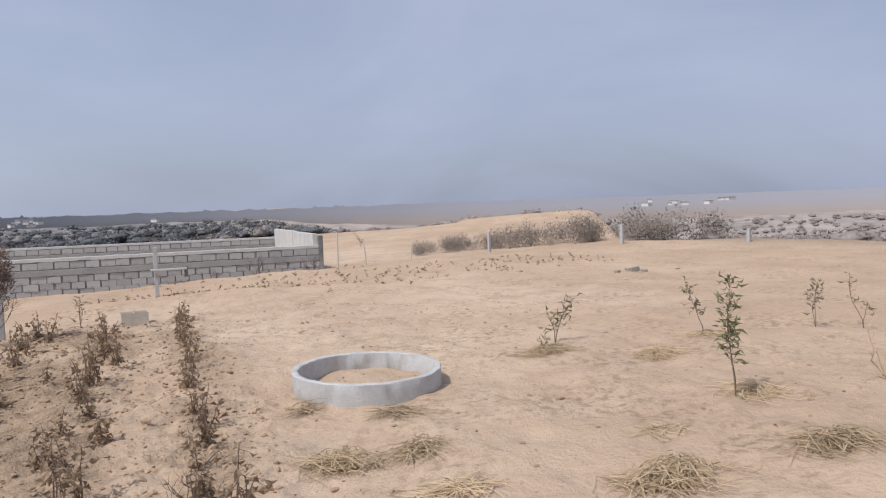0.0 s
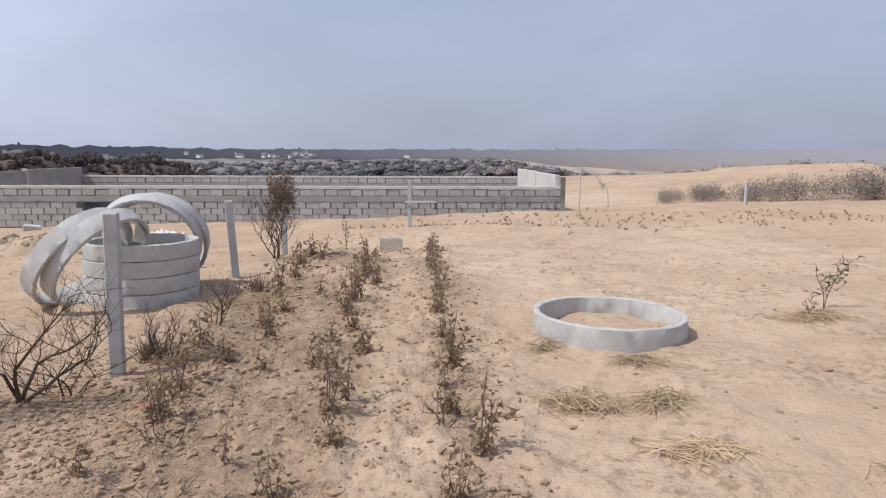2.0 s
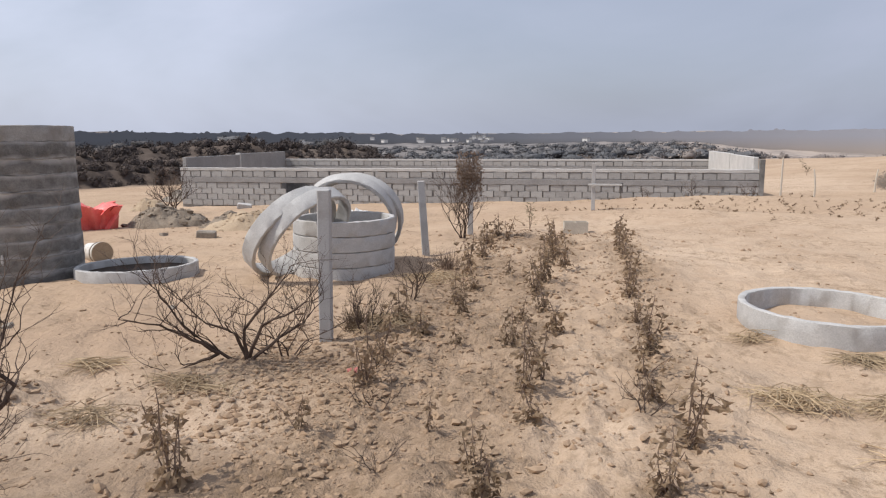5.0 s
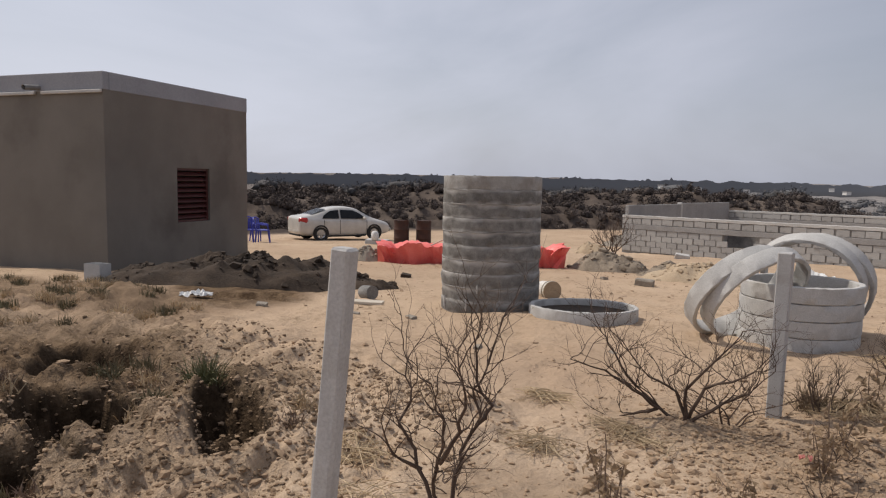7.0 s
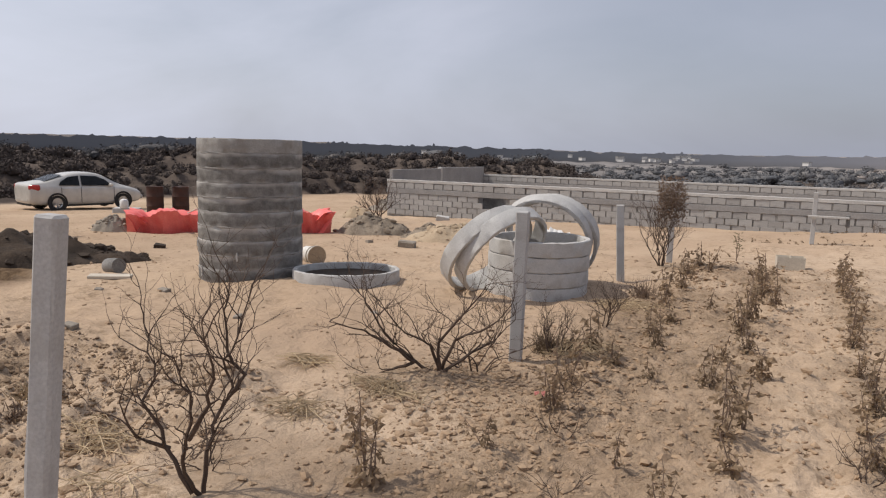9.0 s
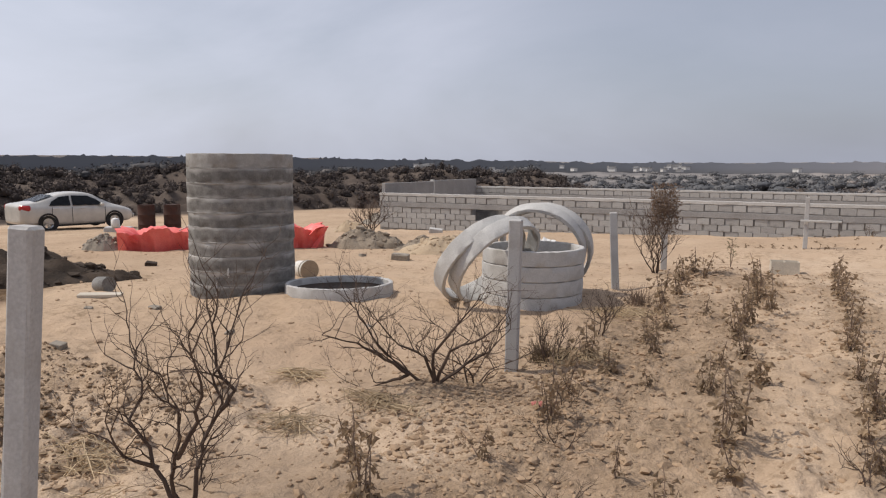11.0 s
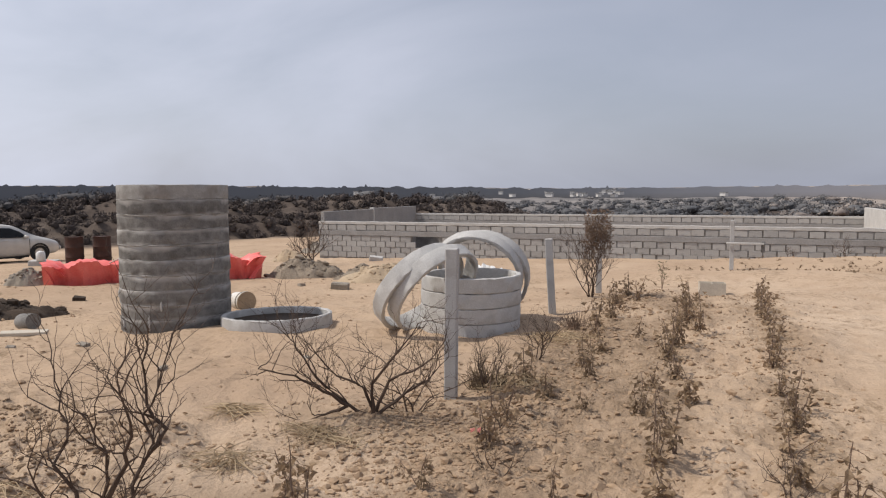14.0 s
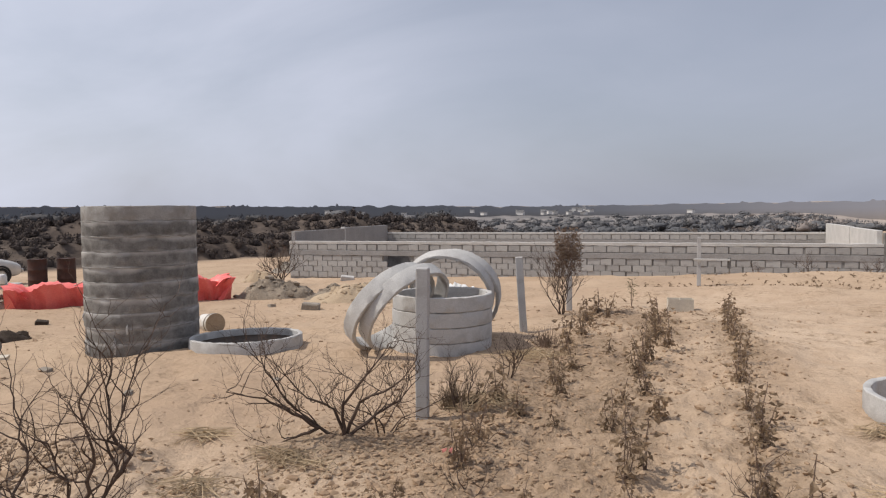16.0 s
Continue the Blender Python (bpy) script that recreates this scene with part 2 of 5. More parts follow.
PITS = [(-5.0, 1.30, 1.0, 0.42, 0.42, -15), (-6.8, 1.84, 0.80, 0.46, 0.34, -15), (-4.5, 2.12, 0.80, 0.27, 0.33, -25), (-4.3, 0.7, 0.4, 0.3, 0.3, 10),
        (-7.6, 2.4, 0.5, 0.25, 0.15, 20), (-9.3, 4.9, 0.9, 0.45, 0.16, 30)]
MOUNDS = [(-4.3, 1.65, 0.7, 0.32, 0.10, 30), (-5.7, 0.9, 1.2, 0.5, 0.12, 10), (-3.0, 1.3, 0.7, 0.4, 0.06, 0), (-2.1, 1.4, 0.7, 0.5, 0.12, 0),
          (-2.5, 4.5, 0.5, 0.4, 0.06, 0), (0.5, 15.5, 3.5, 1.2, 0.22, -5), (3.5, 19.5, 4.0, 1.6, 0.25, 0), (-3.5, 18.5, 3.0, 1.0, 0.12, 0),
          (16.0, 22.5, 6.0, 1.2, 0.08, -38), (22.0, 18.0, 5.0, 1.5, 0.14, -45)]


def height(x, y):
    x, y = np.asarray(x, float), np.asarray(y, float)
    r = np.hypot(x, y)
    az = np.degrees(np.arctan2(-x, y))
    s = -0.6 * x + 0.8 * y - 9.0
    s = 0.5 * (s + np.sqrt(s * s + 1.5)) - 0.05
    z = -0.048 * np.minimum(s, 24 + 0.0 * s)
    near = 1 - step(26, 46, r)
    z = z + near * (0.10 * fbm(x, y, 5.0, 3, 1) + 0.055 * fbm(x, y, 0.7, 3, 5) + 0.042 * fbm(x, y, 0.26, 2, 7) * (1 - step(9, 16, r)))
    field = step(-1.9, -1.4, x) * (1 - step(0.7, 1.2, x)) * step(1.0, 2.0, y) * (1 - step(12, 14, y))
    z = z + field * (0.10 * np.abs(fbm(x, y, 0.35, 3, 9)) + 0.045 * np.abs(fbm(x, y, 0.10, 2, 14)))
    bank = step(2.6, 3.6, -x) * (1 - step(3.0, 4.4, y)) * (1 - step(11, 14, r))
    z = z + bank * (0.24 * fbm(x, y, 1.1, 4, 21) + 0.20 * np.abs(fbm(x, y, 0.42, 3, 27)) + 0.12 * np.abs(fbm(x, y, 0.14, 2, 29)))
    for cx, cy, rx, ry, d, a in PITS:
        b = blob(x, y, cx, cy, rx, ry, a)
        z = z - d * step(0.32, 0.66, b * (1 + 0.95 * fbm(x, y, 0.4, 4, 31)))
    for cx, cy, rx, ry, d, a in MOUNDS:
        z = z + d * blob(x, y, cx, cy, rx, ry, a)
    # the sand climbs to a terrace past the thickets
    rise = np.interp(az, [-40, -36, -33, -29, -25, -18, -11, -4, 4], [0, 1.15, 1.4, 1.4, 1.35, 1.05, 0.85, 0.5, 0])
    z = z + rise * step(30, 57, r) + 0.18 * step(49.6, 50.3, r + 1.5 * fbm(x, y, 5.0, 3, 23)) * step(23.5, 24.2, -az + 0.5 * fbm(x, y, 3.0, 2, 25)) * step(-36, -34, az)
    # beyond the sand: a drop, broken scrubland, a valley and far hills
    e = edge_of_sand(az)
    out = np.maximum(0, r - e)
    z = z - 3.0 * step(0, 16, out) * step(6, 16, -az) - 3.0 * step(10, 120, out) * step(6, 16, -az) * (1 - step(300, 700, r)) - 3.2 * step(0, 160, out) * (1 - step(300, 700, r))
    z = z + step(3, 30, out) * (1 - step(500, 900, r)) * (2.2 * np.abs(fbm(x, y, 16.0, 4, 41)) + 3.5 * fbm(x, y, 90.0, 3, 47))
    # the eroded earth bank behind the yard
    lip = out + 3.2 * fbm(x, y, 4.5, 4, 83)
    bluff = 0.95 * step(1.0, 1.7, lip) + 0.75 * step(3.2, 4.0, lip + 1.5 * fbm(x, y, 2.2, 2, 86)) + 0.6 * step(6, 7.5, lip) + 0.5 * fbm(x, y, 1.3, 3, 92)
    z = z + 0.66 * bluff * step(0.3, 1.6, out) * step(13, 20, az) * (1 - step(12, 22, out)) * (1 + 0.7 * fbm(x, y, 6.0, 2, 88))
    hill = np.interp(az, [-80, -30, -10, 15, 30, 45, 90], [0.004, 0.004, 0.003, 0.002, 0.005, 0.008, 0.009])
    z = z + r * hill * step(350, 1200, r) + 1.65 * step(350, 1200, r) + step(500, 1100, r) * (r * 0.004) * fbm(x, y, 260.0, 4, 53)
    return z


NEAR_X, NEAR_Y = np.arange(-16, 12, 0.05), np.arange(0, 16, 0.05)
NEAR_Z = height(*np.meshgrid(NEAR_X, NEAR_Y, indexing="ij")).tolist()


def ground_z(x, y):
    """The height of the ground; by a fine grid of heights where the things stand."""
    u, v = (x + 16) / 0.05, (y - 0) / 0.05
    i, j = int(u), int(v)
    if 0 <= u and i < len(NEAR_Z) - 1 and 0 <= v and j < len(NEAR_Z[0]) - 1:
        u, v = u - i, v - j
        a, b = NEAR_Z[i], NEAR_Z[i + 1]
        return (a[j] * (1 - u) + b[j] * u) * (1 - v) + (a[j + 1] * (1 - u) + b[j + 1] * u) * v
    return float(height(np.array([x]), np.array([y]))[0])


def build_ground():
    heads = np.concatenate([np.arange(-64, 92, 0.3), np.arange(92, 296, 4.0)])
    radii = np.concatenate([[0.35], np.geomspace(0.9, 58, 460), np.geomspace(60, 4200, 66)])
    na, nr = len(heads), len(radii)
    a = np.radians(heads)
    X, Y = -np.outer(radii, np.sin(a)), np.outer(radii, np.cos(a))
    Z = height(X, Y)
    co = np.stack([X, Y, Z], -1).reshape(-1, 3)
    i = np.arange(nr - 1)[:, None] * na
    j = np.arange(na)[None, :]
    k = (j + 1) % na
    quads = np.stack([i + j, i + na + j, i + na + k, i + k], -1).reshape(-1, 4)[:, ::-1]
    me = bpy.data.meshes.new("ground")
    me.vertices.add(len(co) + 1)
    me.vertices.foreach_set("co", np.concatenate([co.ravel(), [0, 0, float(Z[0].mean())]]))
    hub = len(co)
    tris = np.stack([np.full(na, hub), np.arange(na), (np.arange(na) + 1) % na], -1)[:, ::-1]
    loops = np.concatenate([quads.ravel(), tris.ravel()])
    me.loops.add(len(loops))
    me.loops.foreach_set("vertex_index", loops)
    starts = np.concatenate([np.arange(len(quads)) * 4, len(quads) * 4 + np.arange(na) * 3])
    me.polygons.add(len(starts))
    me.polygons.foreach_set("loop_start", starts)
    me.polygons.foreach_set("use_smooth", np.ones(len(starts), bool))
    me.update(calc_edges=True)
    # what lies on the ground: r = dark crumbly soil and leaf litter, g = scrubland, b = trodden pale sand, a = loam and
    # painted shade
    x, y = co[:, 0], co[:, 1]
    r = np.hypot(x, y)
    az = np.degrees(np.arctan2(-x, y))
    rough_edge = 0.5 * fbm(x, y, 1.2, 4, 61)
    rows = sum(np.exp(-((x - c - 0.2 * fbm(x, y, 1.5, 2, 66)) / w) ** 2) for c, w in ((0.46, 0.33), (-0.48, 0.42), (-1.35, 0.55)))
    soil = 0.72 * np.clip(rows, 0, 1) * step(1.0, 2.2, y) * (1 - step(11, 13, y)) * step(-0.25, 0.25, rough_edge + 0.12)
    soil = np.maximum(soil, 0.9 * blob(x, y, -2.15, 4.55, 0.7, 0.5) * step(-0.3, 0.2, rough_edge))
    # pits take the dark soil colour too, for the shade inside them
    for cx, cy, rx, ry, d, t in PITS:
        soil = np.maximum(soil, step(0.25, 0.8, blob(x, y, cx, cy, rx * 1.3, ry * 1.3, t) + 0.2 * rough_edge))
    # dark soil beside the house, part of it house shadow put into colour
    soil = np.maximum(soil, 0.75 * step(0.2, 0.7, blob(x, y, -10.5, 5.3, 3.0, 1.0, -35) + 0.5 * rough_edge))
    soil = np.maximum(soil, step(-0.45, 0.2, fbm(x, y, 1.3, 4, 71)) * step(2.7, 3.4, -x + 0.5 * rough_edge) * (1 - step(2.6, 3.6, y + 0.8 * rough_edge)) * (1 - step(8, 10, r)))
    scrub = step(-2, np.where(az > 13, 1.2, 5.0), r - edge_of_sand(az) + 3 * fbm(x, y, 9.0, 3, 76))
    sand = step(-0.1, 0.5, fbm(x, y, 7.0, 3, 81)) * (1 - step(0.0, 0.6, soil))
    col = np.zeros((len(co) + 1, 4))
    # brown bank loam, darkened also for its shaded faces
    loam_shade = (0.10 + 0.90 * step(3.9, 5.6, -x + 0.8 * rough_edge)) * step(-0.6, 0.1, fbm(x, y, 1.0, 4, 72)) * step(2.5, 3.5, -x + 0.7 * rough_edge) * (1 - step(2.2, 3.1, y + 1.0 * rough_edge)) * (1 - step(7.5, 10, r))
    loam_shade = np.maximum(loam_shade, 0.75 * step(0.2, 0.6, blob(x, y, -11.0, 2.7, 3.4, 1.2, 12) + 0.5 * rough_edge))
    # ground beside the house: dug soil and painted house shadow together
    loam_shade = np.maximum(loam_shade, step(0.15, 0.5, blob(x, y, -10.9, 5.7, 3.0, 1.15, -35) + 0.25 * rough_edge))
    loam_shade = np.maximum(loam_shade, 0.42 * step(0.25, 0.6, blob(x, y, -1.75, 2.55, 1.3, 0.62, -15) + 0.4 * rough_edge))
    loam_shade = np.maximum(loam_shade, 0.18 * np.clip(rows, 0, 1) * step(1.0, 2.2, y) * (1 - step(11, 13, y)) * step(-0.3, 0.15, rough_edge))
    # near-black patch beside the house, its cast shadow included
    damp_shade = 0.7 * step(0.25, 0.6, blob(x, y, -11.4, 5.9, 2.8, 0.9, 55) + 0.3 * rough_edge)
    # pit hollows: moist soil and painted shade in one dark tone
    for cx, cy, rx, ry, d, t in PITS[:4]:
        damp_shade = np.maximum(damp_shade, step(0.26, 0.48, blob(x, y, cx, cy, rx, ry, t) * (1 + 0.95 * fbm(x, y, 0.4, 4, 31))))
    col[:-1] = np.stack([soil, scrub, sand, loam_shade], -1)
    at = me.color_attributes.new("cover", "FLOAT_COLOR", "POINT")
    at.data.foreach_set("color", col.ravel())
    damp_shade_attr = me.attributes.new("damp_shade", "FLOAT", "POINT")
    damp_shade_attr.data.foreach_set("value", np.concatenate([damp_shade, [0.0]]))
    # share of painted haze: grows with distance, weaker towards the west
    haze_tone = me.attributes.new("haze_share", "FLOAT", "POINT")
    haze_tone.data.foreach_set("value", np.concatenate([step(np.where(az < -10, 28, 45), np.where(az < -10, 60, 220), r) * (1 - 0.6 * step(18, 34, az)), [0.0]]))
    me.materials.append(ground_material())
    return tagged(new("ground", me), "dry pale sandy ground with trampled soil and litter", "ground", kind="structure")


def ground_material():
    m = bpy.data.materials.new("sandy_ground")
    m.use_nodes = True
    n, l = m.node_tree.nodes, m.node_tree.links
    bs = n["Principled BSDF"]
    bs.inputs["Roughness"].default_value = 0.97
    bs.inputs["Specular IOR Level"].default_value = 0.1
    co, at = n.new("ShaderNodeTexCoord"), n.new("ShaderNodeVertexColor")
    at.layer_name = "cover"
    damp_shade_attr = n.new("ShaderNodeAttribute")
    damp_shade_attr.attribute_name = "damp_shade"
    haze_share = n.new("ShaderNodeAttribute")
    haze_share.attribute_name = "haze_share"
    sep = n.new("ShaderNodeSeparateColor")
    l.new(at.outputs["Color"], sep.inputs["Color"])

    def tex(size, detail=6.0, rough=0.6):
        t = n.new("ShaderNodeTexNoise")
        t.inputs["Scale"].default_value, t.inputs["Detail"].default_value, t.inputs["Roughness"].default_value = 1 / size, detail, rough
        l.new(co.outputs["Object"], t.inputs["Vector"])
        return t.outputs["Fac"]

    def spread(sock, x, y, p=0.0, q=1.0):
        r = n.new("ShaderNodeMapRange")
        for k, v in (("From Min", x), ("From Max", y), ("To Min", p), ("To Max", q)):
            r.inputs[k].default_value = v
        l.new(sock, r.inputs["Value"])
        return r.outputs["Result"]

    def mix(fac, a, b):
        q = n.new("ShaderNodeMix")
        q.data_type = "RGBA"
        for sock, val in (("Factor", fac), ("A", a), ("B", b)):
            if hasattr(val, "is_linked"):
                l.new(val, q.inputs[sock])
            elif sock == "Factor":
                q.inputs[sock].default_value = val
            else:
                q.inputs[sock].default_value = (*val, 1)
        return q.outputs["Result"]

    def mul(a, b):
        q = n.new("ShaderNodeMath")
        q.operation = "MULTIPLY"
        l.new(a, q.inputs[0])
        l.new(b, q.inputs[1])
        return q.outputs[0]

    base = mix(spread(tex(3.5), 0.38, 0.62), (0.44, 0.317, 0.222), (0.53, 0.396, 0.282))
    base = mix(mul(sep.outputs["Blue"], spread(tex(0.5), 0.3, 0.6)), base, (0.61, 0.472, 0.352))
    clod = spread(tex(0.10, 8.0, 0.72), 0.49, 0.60)
    base = mix(mul(clod, spread(tex(1.1), 0.42, 0.62)), base, (0.28, 0.20, 0.13))
    base = mix(spread(tex(0.012, 3.0), 0.3, 0.75, 0.0, 0.45), base, (0.36, 0.26, 0.165))
    litter = mix(spread(tex(0.06, 6.0, 0.7), 0.40, 0.62), (0.18, 0.125, 0.08), (0.40, 0.295, 0.20))
    base = mix(mul(sep.outputs["Red"], spread(tex(0.16, 6.0), 0.36, 0.56)), base, litter)
    loam_shade = mix(spread(tex(0.22, 8.0, 0.7), 0.38, 0.64), (0.08, 0.05, 0.029), (0.215, 0.146, 0.09))
    base = mix(spread(at.outputs["Alpha"], 0.0, 1.0), base, loam_shade)
    # near-black for moist soil plus shade painted into pits and house side
    base = mix(damp_shade_attr.outputs["Fac"], base, mix(spread(tex(0.15, 6.0), 0.4, 0.62), (0.030, 0.019, 0.011), (0.085, 0.056, 0.034)))
    # scrub ground colour, lifted to include the haze in front of it
    scrub = mix(spread(tex(2.2, 8.0, 0.65), 0.4, 0.62), (0.07, 0.055, 0.047), (0.135, 0.106, 0.087))
    scrub = mix(spread(tex(14.0, 6.0), 0.56, 0.66), scrub, (0.155, 0.125, 0.103))
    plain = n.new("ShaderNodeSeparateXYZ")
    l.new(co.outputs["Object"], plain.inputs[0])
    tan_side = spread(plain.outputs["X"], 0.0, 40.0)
    # haze painted into the far ground: grey in the west, tan in the east
    haze_tone = mix(tan_side, mix(spread(tex(22.0, 6.0), 0.4, 0.6), (0.16, 0.152, 0.15), (0.26, 0.238, 0.225)), mix(spread(tex(18.0, 6.0), 0.4, 0.6), (0.27, 0.235, 0.21), (0.40, 0.34, 0.295)))
    scrub = mix(haze_share.outputs["Fac"], scrub, haze_tone)
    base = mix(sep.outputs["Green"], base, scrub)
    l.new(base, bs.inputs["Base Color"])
    bp = n.new("ShaderNodeBump")
    bp.inputs["Strength"].default_value, bp.inputs["Distance"].default_value = 0.9, 0.045
    add = n.new("ShaderNodeMath")
    l.new(tex(0.14, 8.0, 0.65), add.inputs[0])
    l.new(mul(tex(0.03, 4.0), sep.outputs["Red"]), add.inputs[1])
    fine = n.new("ShaderNodeMath")
    fine.operation = "MULTIPLY_ADD"
    fine.inputs[1].default_value = 0.45
    l.new(tex(0.04, 5.0, 0.65), fine.inputs[0])
    l.new(add.outputs[0], fine.inputs[2])
    l.new(fine.outputs[0], bp.inputs["Height"])
    l.new(bp.outputs["Normal"], bs.inputs["Normal"])
    return m


build_ground()

# ---------------- concrete rings ----------------
def ring_bm(outer=0.7, wall=0.06, tall=0.2, wob=0.004, seed=1, n=72):
    """A precast ring: open top and bottom, chipped rim."""
    rnd = random.Random(seed)
    bm = bmesh.new()
    c = 0.008
    lathe(bm, [(outer - c, 0), (outer, c), (outer, tall / 2), (outer, tall - c), (outer - c, tall), (outer - wall + c, tall), (outer - wall, tall - c), (outer - wall, c), (outer - wall + c, 0)], n)
    for v in bm.verts:
        v.co += Vector((rnd.uniform(-1, 1), rnd.uniform(-1, 1), rnd.uniform(-1, 1))) * wob
    return bm


def tower_material():
    """Dark damp concrete, smeared pale with mortar towards each ring's edges."""
    m = material("mortared_rings", (0.105, 0.098, 0.09), (0.235, 0.224, 0.208), 0.13, 0.014, 0.92, 0.9, vary=0.2, stain=(0.09, 0.084, 0.077), stain_size=0.3)
    n, l = m.node_tree.nodes, m.node_tree.links
    bs = n["Principled BSDF"]
    old = bs.inputs["Base Color"].links[0].from_socket
    co, sep = n.new("ShaderNodeTexCoord"), n.new("ShaderNodeSeparateXYZ")
    l.new(co.outputs["Object"], sep.inputs[0])
    wave = n.new("ShaderNodeTexNoise")
    wave.inputs["Scale"].default_value, wave.inputs["Detail"].default_value = 2.6, 9.0
    l.new(co.outputs["Object"], wave.inputs["Vector"])
    shift = n.new("ShaderNodeMath")
    shift.operation = "MULTIPLY_ADD"
    shift.inputs[1].default_value = 0.22
    l.new(wave.outputs["Fac"], shift.inputs[0])
    l.new(sep.outputs["Z"], shift.inputs[2])
    mid = n.new("ShaderNodeMath")
    mid.operation = "SUBTRACT"
    mid.inputs[1].default_value = 0.185
    l.new(shift.outputs[0], mid.inputs[0])
    far = n.new("ShaderNodeMath")
    far.operation = "ABSOLUTE"
    l.new(mid.outputs[0], far.inputs[0])
    ramp = n.new("ShaderNodeMapRange")
    ramp.inputs["From Min"].default_value, ramp.inputs["From Max"].default_value = 0.05, 0.13
    l.new(far.outputs[0], ramp.inputs["Value"])
    mix = n.new("ShaderNodeMix")
    mix.data_type = "RGBA"
    mix.inputs["B"].default_value = (0.47, 0.452, 0.425, 1)
    l.new(ramp.outputs["Result"], mix.inputs["Factor"])
    l.new(old, mix.inputs["A"])
    l.new(mix.outputs["Result"], bs.inputs["Base Color"])
    return m


M_tower = tower_material()


def build_tower():
    x, y = -6.60, 7.01
    t = thing("ring_tower", pose(x, y, ground_z(x, y) - 0.05), "tall stack of grey concrete well rings with smeared joints", "concrete rings")
    rnd = random.Random(4)
    z = 0.0
    tall = 0.182
    for k in range(10):
        r = 0.672 - 0.001 * k + rnd.uniform(-0.006, 0.006)
        ob = part("ring", ring_bm(r, 0.07, tall - 0.003, 0.003, k), M_tower, t)
        if k == 9:
            ob.data.materials[0] = M_mortar
        ob.location = (rnd.uniform(-0.006, 0.006), rnd.uniform(-0.006, 0.006), z)
        ob.rotation_euler.z = rnd.uniform(0, 6)
        if k:
            bm = bmesh.new()
            w = [0.001 + 0.075 * abs(noise.noise(Vector((6.5 * math.cos(a), 6.5 * math.sin(a), k * 7.0)))) for a in np.linspace(0, 6.2832, 72, endpoint=False)]
            lathe(bm, [(r - 0.002, -0.018), (r + 0.0015, -0.012), (r + 0.002, 0.010), (r - 0.002, 0.018), (r - 0.05, 0.03), (r - 0.05, -0.03)], 72)
            bm.verts.ensure_lookup_table()
            for i, v in enumerate(bm.verts):
                v.co.z *= 0.08 + w[(i % 72 + (0 if i < 144 or i >= 360 else 29)) % 72] * 20
            jo = part("mortar_joint", bm, M_mortar, t, "pale smeared mortar joint")
            jo.location = (0, 0, z - 0.004)
        z += tall
    for k, (a, foot, up) in enumerate(((-75, 0.06, 0.20), (-112, 0.04, 0.17), (-148, 0.10, 0.42), (-62, 0.30, 0.12), (-128, 0.42, 0.10), (-156, 0.5, 0.2))):
        bm = bmesh.new()
        tube(bm, [Vector((0.001 * i, 0.012 * noise.noise(Vector((k, i * 0.7, 2))), foot + up * i / 5)) for i in range(6)], [0.006, 0.017, 0.013, 0.018, 0.012, 0.004], 5)
        o = part("mortar_drip", bm, M_conc, t, "pale dried mortar drip")
        o.matrix_local = pose(0.673 * math.cos(radians(a)), 0.673 * math.sin(radians(a)), 0, 0, 0, a)
    return t


def build_loose_ring(x, y, outer, tall, label, seed, sink=0.02, tilt=(0, 0)):
    ob = part("well_ring", ring_bm(outer, 0.06, tall, 0.004, seed), M_conc, None)
    ob.matrix_world = pose(x, y, ground_z(x, y) - sink, tilt[0], tilt[1], seed * 40)
    return tagged(ob, label, "concrete ring", "loose well rings")


build_tower()
low = thing("well_ring", pose(-5.20, 7.22, ground_z(-5.20, 7.22) - 0.075, -1.6, -1.2), "low grey concrete well ring beside the tower", "concrete ring", "loose well rings")
part("ring", ring_bm(0.675, 0.055, 0.20, 0.004, 21), M_conc, low)
# dark disc added in place of the shadow inside the ring
bm = bmesh.new()
lathe(bm, [(0.001, 0.02), (0.618, 0.02), (0.618, 0.115), (0.45, 0.10), (0.001, 0.105)], 48)
part("fill", bm, M_soil, low, "dark disc standing in for the ring's inner shade")
build_loose_ring(2.0, 6.44, 0.715, 0.205, "pale concrete well ring lying on open sand", 22, 0.055, (0.2, -0.8))
for k in range(4):
    build_loose_ring(-2.91 + 0.006 * k, 7.96 - 0.004 * k, 0.605, 0.172, "pale concrete ring in a stack of four", 30 + k, 0.03 - 0.177 * k)


def leaning_ring(centre, along, across, label, seed):
    """A ring whose plane holds the directions along and across; it stands on the ground."""
    a = Vector(along).normalized()
    n = a.cross(Vector(across)).normalized()
    b = n.cross(a)
    m = Matrix((a, b, n)).transposed().to_4x4()
    ob = part("well_ring", ring_bm(0.605, 0.05, 0.19, 0.004, seed), M_conc, None)
    low = min((m @ v.co).z for v in ob.data.vertices)
    ob.matrix_world = Matrix.Translation((centre[0], centre[1], ground_z(centre[0], centre[1]) - low - 0.03)) @ m @ pose(0, 0, 0)
    tagged(ob, label, "concrete ring", "loose well rings")
    return n


R14, U14, T14 = Vector((0.9225, 0.386, 0)), Vector((0, 0, 1)), Vector((0.386, -0.9225, 0))
for c, k in (((-3.47, 7.56), 41), ((-3.29, 7.58), 42)):
    leaning_ring(c, 0.70 * R14 + 0.71 * U14, -0.38 * R14 + 0.37 * U14 + 0.85 * T14, "pale concrete ring leaning against the ring stack", k)
